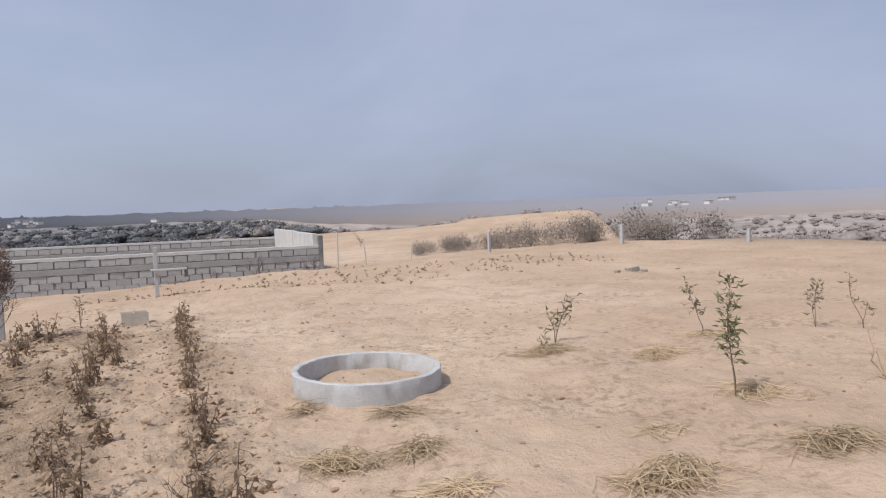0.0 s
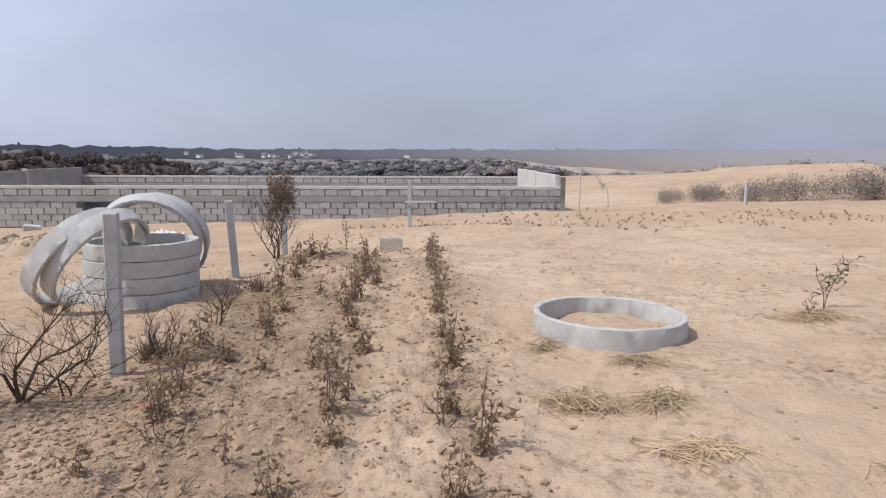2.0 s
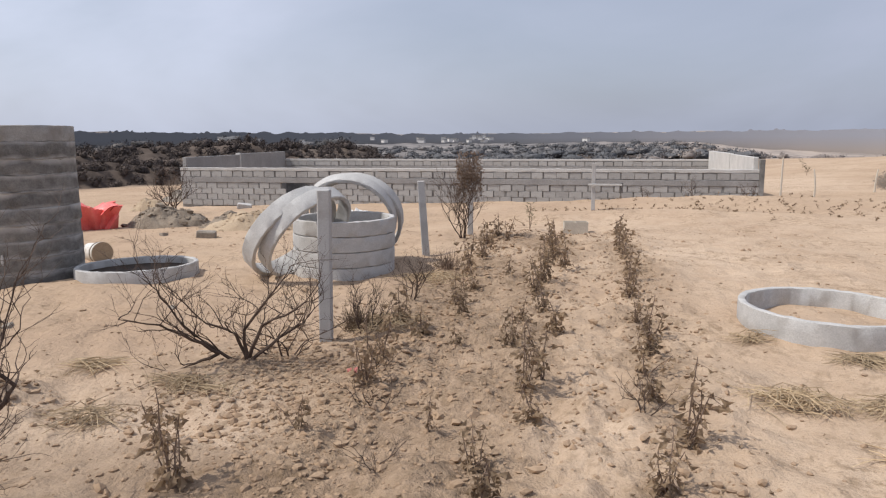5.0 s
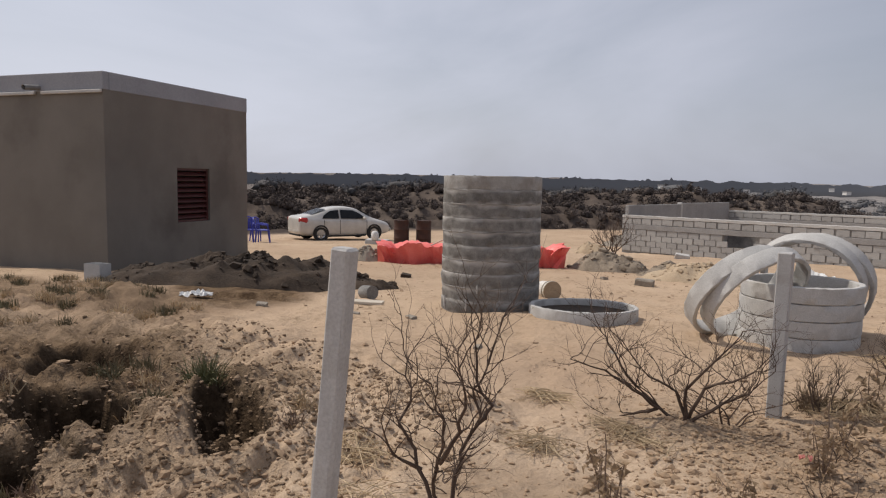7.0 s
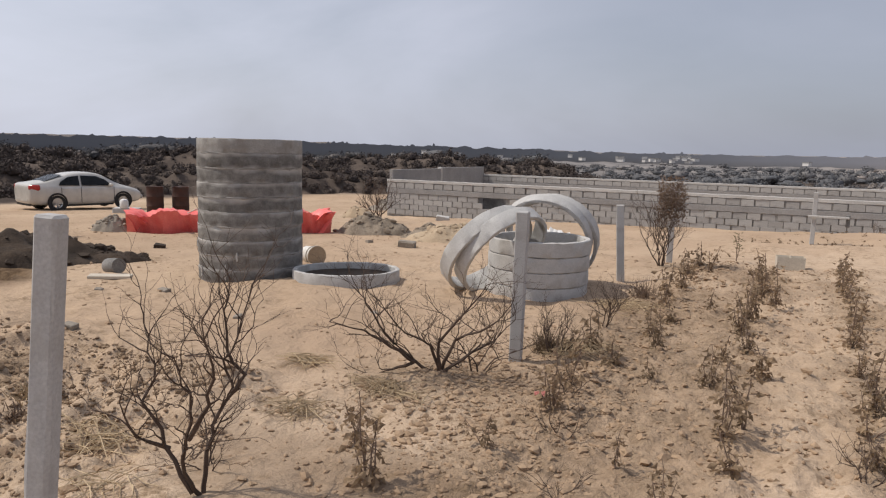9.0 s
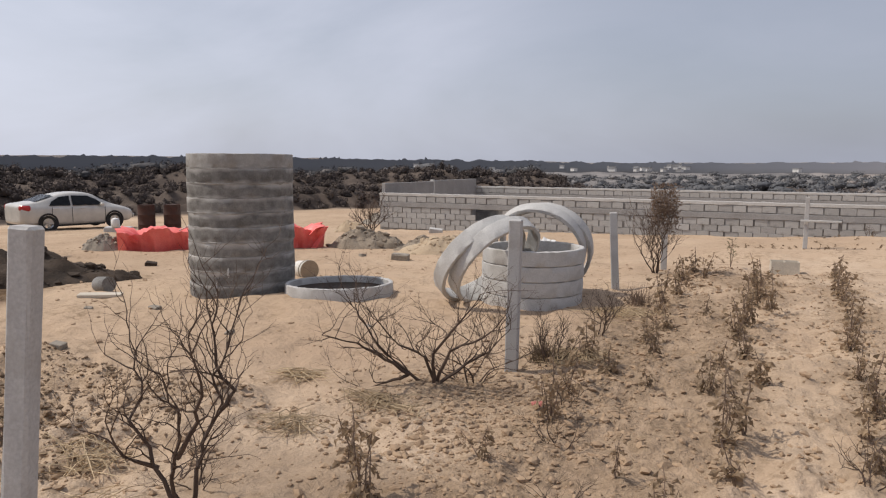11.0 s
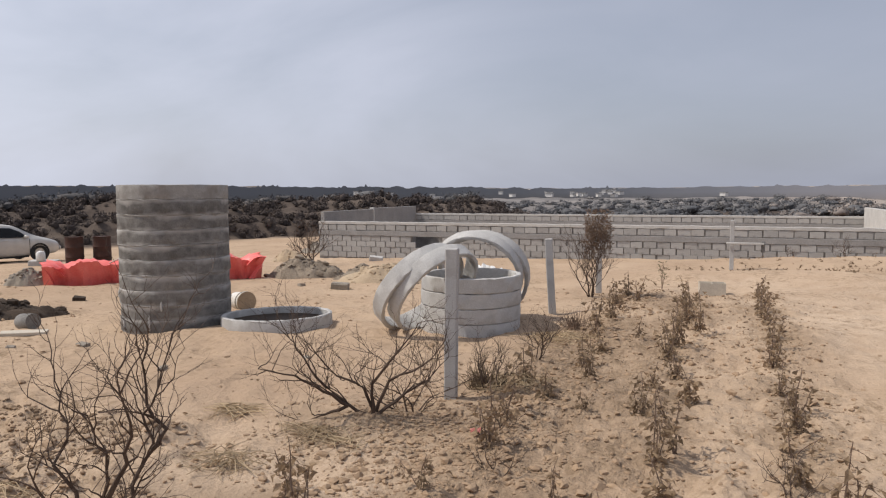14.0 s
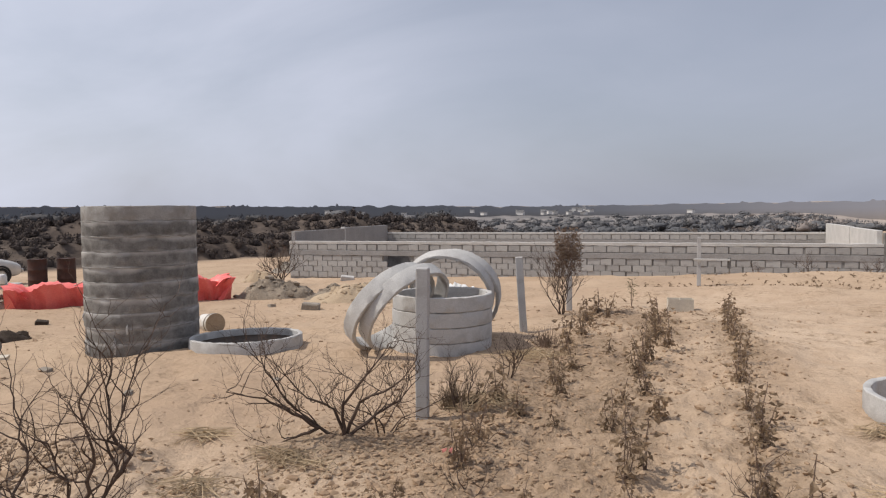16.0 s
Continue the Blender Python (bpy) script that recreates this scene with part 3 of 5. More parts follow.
for c, k in (((-3.05, 8.64), 43), ((-3.01, 8.82), 44)):
    leaning_ring(c, 0.95 * R14 + 0.28 * T14, 0.92 * U14 + 0.39 * T14, "pale concrete ring standing upright behind the stack", k)


# ---------------- fence posts ----------------
def build_post(x, y, top, width=0.1, lean=(0, 0), turn=0, label="square grey concrete fence post standing in sand", deep=0.15):
    """top: the height of its head in the world."""
    z0 = ground_z(x, y)
    tall = top - z0
    bm = bmesh.new()
    box(bm, -width / 2, width / 2, -width / 2, width / 2, -deep, tall, 0.008)
    bmesh.ops.subdivide_edges(bm, edges=[e for e in bm.edges if abs(e.verts[0].co.z - e.verts[1].co.z) > 0.5], cuts=8)
    rnd = random.Random(int(x * 100 + y * 10))
    for v in bm.verts:
        v.co += Vector((rnd.uniform(-1, 1), rnd.uniform(-1, 1), 0)) * 0.0025
    ob = part("fence_post", bm, M_post, None, smooth=False)
    ob.matrix_world = pose(0, 0, 0, lean[0], lean[1], 0) @ pose(0, 0, 0, 0, 0, turn)
    ob.matrix_world = Matrix.Translation((x, y, z0)) @ ob.matrix_world
    return tagged(ob, label, "fence post", "fence posts")


build_post(-1.88, 1.09, 1.48, 0.066, (-3.3, 3.1), 24)
build_post(-2.10, 5.28, 1.20, 0.10, (0, 1.0), 12)
build_post(-2.20, 9.25, 1.02, 0.10, (1.5, -3.0), 15, "leaning square grey concrete fence post in sand")
build_post(-2.02, 11.8, 1.21, 0.09, (0, 0), 5)
build_post(0.05, 17.6, 0.95, 0.09, (0, 0), 0, "pale concrete fence post beside the block wall")
build_post(11.92, 24.3, 0.66, 0.10, (0, 0), 20)
build_post(16.23, 21.76, 0.80, 0.13, (0, 0), 20)
build_post(19.54, 18.9, 0.55, 0.11, (0, 0), 20)


def build_stake(x, y, tall, lean):
    bm = tube(bmesh.new(), [Vector((0, 0, -0.15)), Vector((0.01, 0.01, tall * 0.4)), Vector((lean * 0.5, 0, tall * 0.75)), Vector((lean, 0.02, tall))], [0.03, 0.028, 0.026, 0.02], 7)
    ob = part("stake", bm, M_plank)
    ob.location = (x, y, ground_z(x, y))
    tagged(ob, "thin weathered wooden fence stake in sand", "stake", "fence stakes")


for x, y, tall, lean in ((5.49, 22.35, 1.25, 0.02), (6.66, 23.2, 0.85, -0.05), (8.6, 24.0, 0.7, 0.06)):
    build_stake(x, y, tall, lean)


# ---------------- unfinished block building ----------------
BX0, BX1, BY0, BY1, BTOP = -14.65, 5.02, 23.05, 31.75, 0.55
building = thing("unfinished_building", pose(0, 0, 0), "low unfinished building of grey cement blocks", "building")


def uneven_bar(x0, x1, y0, y1, z0, z1, wob, seed, face=0.004):
    """A long cast bar with hand-made, wavering edges."""
    bm = box(bmesh.new(), x0, x1, y0, y1, z0, z1, 0.008)
    bmesh.ops.subdivide_edges(bm, edges=[e for e in bm.edges if abs(e.verts[0].co.x - e.verts[1].co.x) > 1], cuts=160)
    for v in bm.verts:
        top = 1 if v.co.z > (z0 + z1) / 2 else 0
        v.co.z += wob * (noise.noise(Vector((v.co.x * 2.3, top * 5.0, seed))) + 0.7 * noise.noise(Vector((v.co.x * 8.0, top * 5.0, seed + 3))))
        v.co.y += face * noise.noise(Vector((v.co.x * 3.0, v.co.z * 9.0, seed + 7)))
    return bm


def wall_core(name, x0, x1, y0, y1, z0, z1, mat, label=""):
    return part(name, box(bmesh.new(), x0, x1, y0, y1, z0, z1), mat, building, label, smooth=False)


OX0, OX1, OZ0, OZ1 = -10.75, -9.64, -0.42, BTOP - 0.53   # an opening below the beam
bm = bmesh.new()
for b in ((BX0 + 0.01, OX0, -1.5, BTOP - 0.11), (OX1, BX1 - 0.01, -1.5, BTOP - 0.11), (OX0, OX1, -1.5, OZ0), (OX0, OX1, OZ1, BTOP - 0.11)):
    box(bm, b[0], b[1], BY0 + 0.012, BY0 + 0.14, b[2], b[3])
front = part("front_wall", bm, M_joint, building, "", smooth=False)
rear = wall_core("rear_wall", BX0 + 0.01, BX1 - 0.01, BY1 + 0.012, BY1 + 0.14, -1.8, BTOP - 0.06, M_joint)

part("cast_beam", uneven_bar(BX0 - 0.005, BX1 + 0.005, BY0 - 0.024, BY0 + 0.15, BTOP - 0.525, BTOP - 0.345, 0.014, 1), M_beam, building, "grey cast ring beam", False)
part("wall_cap", uneven_bar(BX0 - 0.002, BX1 + 0.002, BY0 - 0.016, BY0 + 0.152, BTOP - 0.108, BTOP - 0.004, 0.016, 2), M_cap, building, "pale mortar capping", False)
part("cast_beam", uneven_bar(BX0 - 0.005, BX1 + 0.005, BY1 - 0.02, BY1 + 0.15, BTOP - 0.52, BTOP - 0.30, 0.014, 3), M_beam, building, "grey cast ring beam", False)
part("wall_cap", uneven_bar(BX0, BX1, BY1 - 0.01, BY1 + 0.152, BTOP - 0.06, BTOP + 0.03, 0.012, 4), M_cap, building, "pale mortar capping", False)
# darker material carries the shade on this wall's inner face
for k, (y0, y1) in enumerate(((BY0 + 0.16, 27.2), (27.32, BY1 - 0.02))):
    part("left_wall", box(bmesh.new(), BX0 + 0.0, BX0 + 0.15, y0, y1, -1.6, 0.90 + 0.04 * k, 0.01), M_beam, building, "plastered side wall, toned dark for its shaded face", False)
part("pillar", box(bmesh.new(), BX0 - 0.02, BX0 + 0.17, 27.2, 27.32, -1.6, 0.97, 0.01), M_cap, building, "pale pillar between wall panels", False)
# paler material carries the sunlight on this wall's inner face
for k, (y0, y1) in enumerate(((BY0 + 0.16, 27.0), (27.1, BY1 - 0.02))):
    part("right_wall", box(bmesh.new(), BX1 - 0.15, BX1, y0, y1, -1.4, 0.92 + 0.02 * k, 0.01), M_cap, building, "rendered side wall, toned pale for its sunlit face", False)
part("pillar", box(bmesh.new(), BX1 - 0.13, BX1 + 0.02, 27.0, 27.1, -1.4, 0.90, 0.01), M_joint, building, "dark joint between wall panels", False)
part("corner_pillar", box(bmesh.new(), BX1 + 0.005, BX1 + 0.16, BY0 - 0.02, BY0 + 0.16, -1.0, 0.86, 0.01), M_joint, building, "dark corner pillar", False)

# ---------------- house ----------------
HA = Vector((-14.13, 4.41, 0))
house = thing("plastered_house", pose(HA.x, HA.y, ground_z(HA.x, HA.y) - 0.05, 0, 0, 27), "flat-roofed house of grey cement plaster with a parapet", "house")
# local axes: +y runs along the window wall, -x along the front
HY, HX, HT = 4.45, 9.0, 3.815


def wall_with_hole(x0, x1, y0, y1, z0, z1, hy0, hy1, hz0, hz1):
    bm = bmesh.new()
    for b in ((y0, hy0, z0, z1), (hy1, y1, z0, z1), (hy0, hy1, z0, hz0), (hy0, hy1, hz1, z1)):
        box(bm, x0, x1, b[0], b[1], b[2], b[3])
    bmesh.ops.remove_doubles(bm, verts=bm.verts, dist=0.0005)
    return bm


WY0, WY1, WZ0, WZ1 = 1.95, 3.02, 0.88, 2.06
part("window_wall", wall_with_hole(-0.2, 0, 0.2, HY, -0.6, HT - 0.34, WY0, WY1, WZ0, WZ1), M_plaster, house, "", False)
part("front_wall", box(bmesh.new(), -HX, 0, 0, 0.2, -0.6, HT - 0.34), M_plaster, house, "", False)
part("rear_wall", box(bmesh.new(), -HX, -0.2, HY - 0.2, HY, -0.6, HT - 0.34), M_plaster, house, "", False)
part("end_wall", box(bmesh.new(), -HX, -HX + 0.2, 0.2, HY - 0.2, -0.6, HT - 0.34), M_plaster, house, "", False)
part("roof", box(bmesh.new(), -HX + 0.2, -0.2, 0.2, HY - 0.2, HT - 0.5, HT - 0.36), M_beam, house, "flat grey concrete roof slab", False)
for a in ((-HX, 0.012, -0.012, 0.14), (-0.14, 0.012, 0.14, HY + 0.012), (-HX, -0.14, HY - 0.14, HY + 0.012), (-HX, -HX + 0.14, 0.14, HY - 0.14)):
    part("parapet", box(bmesh.new(), a[0], a[1], a[2], a[3], HT - 0.34, HT, 0.012), M_parapet, house, "paler cement parapet", False)
for x0, x1 in ((-HX, -1.66), (-1.5, 0.0)):
    part("drip_ledge", box(bmesh.new(), x0, x1, -0.06, -0.012, HT - 0.40, HT - 0.34, 0.01), M_cap, house, "pale drip ledge below the parapet", False)
bm = bmesh.new()
tube(bm, [Vector((-1.58, 0.1, HT - 0.26)), Vector((-1.58, -0.35, HT - 0.30))], [0.05, 0.05], 10)
part("water_spout", bm, M_joint, house, "short grey water spout", True)
win = part("window", wall_with_hole(-0.13, -0.05, WY0, WY1, WZ0, WZ1, WY0 + 0.05, WY1 - 0.05, WZ0 + 0.05, WZ1 - 0.05), M_louvre, house, "dark red louvred window", False)
for k in range(9):
    z = WZ0 + 0.06 + (k + 0.5) * (WZ1 - WZ0 - 0.12) / 9
    b = box(bmesh.new(), -0.06, 0.06, -(WY1 - WY0) / 2 + 0.05, (WY1 - WY0) / 2 - 0.05, -0.008, 0.008)
    o = part("slat", b, M_louvre, win, "", False)
    o.matrix_local = pose(-0.09, (WY0 + WY1) / 2, z, 0, 40, 0)
# solid dark block behind the louvres in place of the room's shade
part("dark_room", box(bmesh.new(), -0.9, -0.24, WY0 - 0.2, WY1 + 0.2, WZ0 - 0.2, WZ1 + 0.2), M_dark, house, "dark block standing in for the unlit room", False)

# ---------------- parked car ----------------
def build_car():
    cx, cy = -26.75, 18.60
    fwd = math.degrees(math.atan2(2.5, 0.52))
    car = thing("parked_car", pose(cx, cy, ground_z(cx + 0.7, cy), 0, 0, fwd), "champagne white sedan parked on sand", "car")
    # stations along the length: x, belly z, waist z, half width at waist, half width at roof, roof z
    st = [(-2.30, 0.34, 0.90, 0.78, 0.68, 1.02), (-2.20, 0.25, 0.98, 0.84, 0.72, 1.10), (-1.80, 0.22, 0.98, 0.87, 0.70, 1.13), (-1.42, 0.20, 0.97, 0.88, 0.64, 1.22),
          (-0.85, 0.19, 0.95, 0.88, 0.60, 1.44), (-0.35, 0.18, 0.94, 0.88, 0.59, 1.51), (0.15, 0.18, 0.93, 0.88, 0.59, 1.51), (0.55, 0.18, 0.92, 0.88, 0.60, 1.43),
          (0.98, 0.19, 0.91, 0.88, 0.62, 1.18), (1.30, 0.20, 0.89, 0.88, 0.68, 0.99), (1.75, 0.21, 0.80, 0.85, 0.66, 0.89), (2.08, 0.24, 0.70, 0.77, 0.60, 0.77), (2.27, 0.36, 0.58, 0.60, 0.50, 0.62)]
    bm = bmesh.new()
    rows = []
    for x, zb, zw, w, wr, zr in st:
        prof = [(0, zb), (w * 0.86, zb), (w * 0.97, zb + 0.10), (w, (zb + zw) / 2 + 0.05), (w * 0.985, zw - 0.05), (w * 0.93, zw), (wr * 1.04, zw + (zr - zw) * 0.82), (wr * 0.9, zr - 0.012), (wr * 0.5, zr), (0, zr + 0.004)]
        rows.append([bm.verts.new((x, -p, z)) for p, z in prof] + [bm.verts.new((x, p, z)) for p, z in prof[-2:0:-1]])
    n = len(rows[0])
    for a, b in zip(rows, rows[1:]):
        for k in range(n):
            bm.faces.new((a[k], a[(k + 1) % n], b[(k + 1) % n], b[k]))
    bm.faces.new(rows[0])
    bm.faces.new(rows[-1][::-1])
    bmesh.ops.recalc_face_normals(bm, faces=bm.faces)
    body = part("body", bm, M_carpaint, car)
    sub = body.modifiers.new("smooth", "SUBSURF")
    sub.levels = sub.render_levels = 2
    for s in (-1, 1):
        # side glass
        for nm, pts in (("rear_window", [(-1.22, 1.0), (-0.42, 0.985), (-0.40, 1.37), (-0.80, 1.33), (-1.12, 1.15)]), ("front_window", [(-0.34, 0.985), (0.88, 0.965), (0.62, 1.20), (0.30, 1.345), (-0.32, 1.375)])):
            bm = bmesh.new()
            def side(x, z):
                t = (z - 0.95) / 0.5
                return s * (0.845 - 0.245 * t + 0.012)
            bm.faces.new([bm.verts.new((x, side(x, z), z)) for x, z in pts])
            bmesh.ops.solidify(bm, geom=bm.faces[:], thickness=0.012)
            part(nm, bm, M_glass, car, "dark tinted side window", False)
        for sx, z0, z1 in ((-0.38, 0.30, 0.93), (0.93, 0.34, 0.91), (-1.13, 0.62, 0.94)):
            o = part("door_seam", box(bmesh.new(), -0.007, 0.007, -0.006, 0.006, z0, z1), M_dark, car, "dark gap between doors", False)
            o.location = (sx, s * 0.879, 0)
        # black strip added as the shadow under the doors
        o = part("sill", box(bmesh.new(), -0.92, 0.92, -0.02, 0.02, -0.035, 0.035, 0.012), M_tyre, car, "dark strip standing in for shade along the lower body", False)
        o.location = (0, s * 0.80, 0.205)
        bm = box(bmesh.new(), -0.10, 0.10, -0.012, 0.012, -0.015, 0.015, 0.006)
        for hx in (-0.98, 0.05):
            o = part("door_handle", bm.copy(), M_carpaint, car)
            o.location = (hx, s * 0.885, 0.86)
        bm.free()
        o = part("wing_mirror", box(bmesh.new(), -0.07, 0.07, -0.09, 0.09, -0.06, 0.06, 0.03), M_carpaint, car)
        o.location = (0.78, s * 0.95, 0.99)
        o = part("tail_light", box(bmesh.new(), -0.20, 0.20, -0.13, 0.13, -0.11, 0.11, 0.05), M_redlamp, car, "red tail light")
        o.matrix_local = pose(-2.06, s * 0.72, 0.93, 0, 0, s * 25)
        o = part("headlight", box(bmesh.new(), -0.20, 0.20, -0.09, 0.09, -0.075, 0.075, 0.04), M_clearlamp, car, "clear headlight")
        o.matrix_local = pose(1.92, s * 0.66, 0.66, 0, 8, -s * 28)
        for wx in (-1.30, 1.30):
            wheel = part("wheel", lathe(bmesh.new(), [(0.20, -0.09), (0.29, -0.10), (0.315, -0.07), (0.315, 0.07), (0.29, 0.10), (0.20, 0.09)], 32), M_tyre, car, "black tyre")
            wheel.matrix_local = pose(wx, s * 0.79, 0.315, 90)
            bm = lathe(bmesh.new(), [(0.17, -0.05), (0.205, -0.085), (0.205, 0.085), (0.17, 0.05)], 32)
            for k in range(5):
                a = k * 72
                for zz in (-0.07, 0.07):
                    bmesh.ops.create_cube(bm, size=1, matrix=pose(0, 0, zz, 0, 0, a) @ Matrix.LocRotScale((0.09, 0, 0), None, (0.2, 0.05, 0.02)))
            part("rim", bm, M_alloy, wheel, "five-spoke alloy rim", False)
            # flat dark ring on the body, drawn for the arch's shade
            bm = bmesh.new()
            lathe(bm, [(0.30, -0.005), (0.375, -0.005), (0.375, 0.005), (0.30, 0.005)], 28, pose(0, 0, 0, 90))
            o = part("wheel_arch", bm, M_dark, car, "dark ring standing in for shade inside the arch")
            o.location = (wx, s * 0.883, 0.34)
    for nm, pts in (("rear_screen", [(-1.66, 0.60, 1.165), (-0.98, 0.55, 1.412)]), ("windscreen", [(1.22, 0.64, 1.06), (0.66, 0.56, 1.40)])):
        bm = bmesh.new()
        (x0, w0, z0), (x1, w1, z1) = pts
        bm.faces.new([bm.verts.new(c) for c in ((x0, -w0, z0), (x0, w0, z0), (x1, w1, z1), (x1, -w1, z1))])
        bmesh.ops.solidify(bm, geom=bm.faces[:], thickness=0.02)
        part(nm, bm, M_glass, car, "dark glass", False)
    o = part("number_plate", box(bmesh.new(), -0.008, 0.008, -0.25, 0.25, -0.06, 0.06, 0.004), M_whitep, car, "plain pale plate", False)
    o.matrix_local = pose(-2.262, 0, 0.76, 0, -8, 0)
    o = part("boot_trim", box(bmesh.new(), -0.01, 0.01, -0.4, 0.4, -0.02, 0.02, 0.006), M_alloy, car, "bright trim strip", False)
    o.location = (-2.25, 0, 0.88)
    o = part("lower_bumper", box(bmesh.new(), -0.04, 0.04, -0.66, 0.66, -0.05, 0.05, 0.02), M_tyre, car, "dark lower bumper")
    o.location = (-2.20, 0, 0.27)
    for x in (-2.24, 2.24):
        o = part("bumper", box(bmesh.new(), -0.05, 0.05, -0.62, 0.62, -0.09, 0.09, 0.04), M_carpaint, car)
        o.location = (x, 0, 0.45)


build_car()

# ---------------- things round the yard ----------------
def heap(name, x, y, rx, ry, h, turn, mat, label, lump=0.25, seed=0, category="heap"):
    """A rough heap: a lumpy dome whose rim dips under the ground."""
    n, rings = 96, 30
    bm = bmesh.new()
    z0 = ground_z(x, y)
    c, s = math.cos(radians(turn)), math.sin(radians(turn))
    rows = []
    for i in range(rings + 1):
        q = i / rings
        row = []
        for k in range(n if i else 1):
            a = 2 * math.pi * k / n
            edge = 1 + 0.22 * noise.noise(Vector((2 * math.cos(a), 2 * math.sin(a), seed + 3.3)))
            px, py = rx * q * edge * math.cos(a), ry * q * edge * math.sin(a)
            wx, wy = c * px - s * py, s * px + c * py
            v = Vector((wx * 3.2, wy * 3.2, seed))
            rough = noise.noise(v * 0.8) + 0.45 * noise.noise(v * 1.9) + 0.3 * abs(noise.noise(v * 4.1)) + 0.16 * noise.noise(v * 9.0)
            rough += 0.14 * noise.noise(v * 17.0)
            z = h * (1 - q * q) ** 0.95 * (1 + lump * rough * 1.5) + h * lump * 0.3 * rough * (1 - q ** 6)
            z += ground_z(x + wx, y + wy) - z0 - 0.06 * q ** 3
            row.append(bm.verts.new((wx, wy, z)))
        rows.append(row)
    for k in range(n):
        bm.faces.new((rows[0][0], rows[1][k], rows[1][(k + 1) % n]))
    for a, b in zip(rows[1:], rows[2:]):
        for k in range(n):
            bm.faces.new((a[k], b[k], b[(k + 1) % n], a[(k + 1) % n]))
    g = random.Random(seed + 500)
    skin = [v.co.copy() for row in rows[1:-2] for v in row]
    for k in range(int(90 * (rx + ry))):
        lump_size = min(0.012 + g.expovariate(1 / 0.022), 0.11)
        spot = g.choice(skin)
        r = bmesh.ops.create_icosphere(bm, subdivisions=1, radius=lump_size, matrix=Matrix.Translation(spot) @ Matrix.Diagonal((g.uniform(0.9, 1.5), g.uniform(0.7, 1.1), g.uniform(0.5, 0.9), 1)))
        for v in r["verts"]:
            v.co += Vector((g.uniform(-1, 1), g.uniform(-1, 1), g.uniform(-1, 1))) * lump_size * 0.3
    ob = part(name, bm, mat)
    ob.location = (x, y, z0)
    return tagged(ob, label, category, "heaps")


heap("rubble_heap", -9.6, 14.5, 1.0, 0.6, 0.36, 20, M_rubble, "heap of grey rubble and soil on sand", 0.3, 3)
heap("sand_heap", -6.9, 13.6, 1.3, 0.6, 0.30, 8, M_sandheap, "low heap of pale sand before the block wall", 0.25, 5)
heap("rubble_heap", -7.9, 14.3, 0.8, 0.45, 0.25, 0, M_rubble, "low spread of grey rubble on sand", 0.25, 6)
heap("sand_heap", -14.5, 24.2 - 3.2, 0.9, 0.5, 0.35, 0, M_sandheap, "heap of pale sand beside the wall corner", 0.3, 7)
heap("soil_heap", -10.95, 5.75, 2.5, 1.05, 0.44, 55, M_soil, "bank of dark dug soil beside the house", 0.27, 9)
heap("soil_heap", -9.75, 7.05, 0.8, 0.45, 0.20, 40, M_soil, "heap of dark dug soil on sand", 0.27, 11)
heap("soil_heap", -12.6, 4.6, 0.8, 0.5, 0.22, 62, M_soil, "bank of dark dug soil beside the house", 0.25, 12)
heap("gravel_heap", -17.5, 27.5, 1.0, 0.7, 0.4, 0, M_gravel, "small grey gravel heap on far sand", 0.4, 13)


def rubble_piece(name, x, y, sx, sy, sz, turn, mat, label, category, tilt=0, seed=1, sink=0.02):
    bm = box(bmesh.new(), -sx / 2, sx / 2, -sy / 2, sy / 2, 0, sz, min(sx, sy, sz) * 0.12)
    r = random.Random(seed)
    for v in bm.verts:
        v.co += Vector((r.uniform(-1, 1), r.uniform(-1, 1), r.uniform(-1, 1))) * 0.06 * min(sx, sy, sz)
    ob = part(name, bm, mat, None, smooth=False)
    ob.matrix_world = pose(x, y, ground_z(x, y) - sink, tilt, tilt * 0.6, turn)
    return tagged(ob, label, category)


def hollow_block(x, y, z, turn, label, dz=0.0, size=(0.42, 0.22, 0.24)):
    bm = bmesh.new()
    a, b, c = size
    box(bm, -a / 2, a / 2, -b / 2, b / 2, 0, c)
    bmesh.ops.subdivide_edges(bm, edges=[e for e in bm.edges if abs(e.verts[0].co.x - e.verts[1].co.x) > 0.1], cuts=1)
    tops = [f for f in bm.faces if f.normal.z > 0.9 or f.calc_center_median().z > c - 0.001]
    bmesh.ops.inset_individual(bm, faces=tops, thickness=0.035)
    bmesh.ops.translate(bm, verts=list({v for f in tops for v in f.verts}), vec=(0, 0, -0.7 * c))
    ob = part("hollow_block", bm, M_conc, None, smooth=False)
    ob.matrix_world = pose(x, y, z + dz, 0, 0, turn)
    return tagged(ob, label, "cement block")


hollow_block(-12.75, 3.80, ground_z(-12.75, 3.80) - 0.02, 25, "single cement block standing beside the house", size=(0.36, 0.24, 0.30))
hollow_block(-0.25, 12.15, ground_z(-0.25, 12.15) - 0.04, 8, "weathered sandy cement block half sunk in sand", size=(0.40, 0.25, 0.24)).data.materials[0] = M_plank
rubble_piece("broken_block", -7.1, 11.9, 0.34, 0.2, 0.16, 15, M_gravel, "broken cement block lying on sand", "rubble", 6, 2)
rubble_piece("broken_block", -10.75, 9.0, 0.19, 0.14, 0.10, 40, M_soil, "dark broken lump lying on sand", "rubble", 10, 3)
rubble_piece("broken_block", -7.6, 16.4, 0.3, 0.2, 0.2, 40, M_conc, "broken pale cement block on rubble", "rubble", 20, 4)
rubble_piece("broken_block", -10.9, 20.6, 0.45, 0.22, 0.18, 30, M_cap, "broken pale cement block before the wall", "rubble", 14, 5)
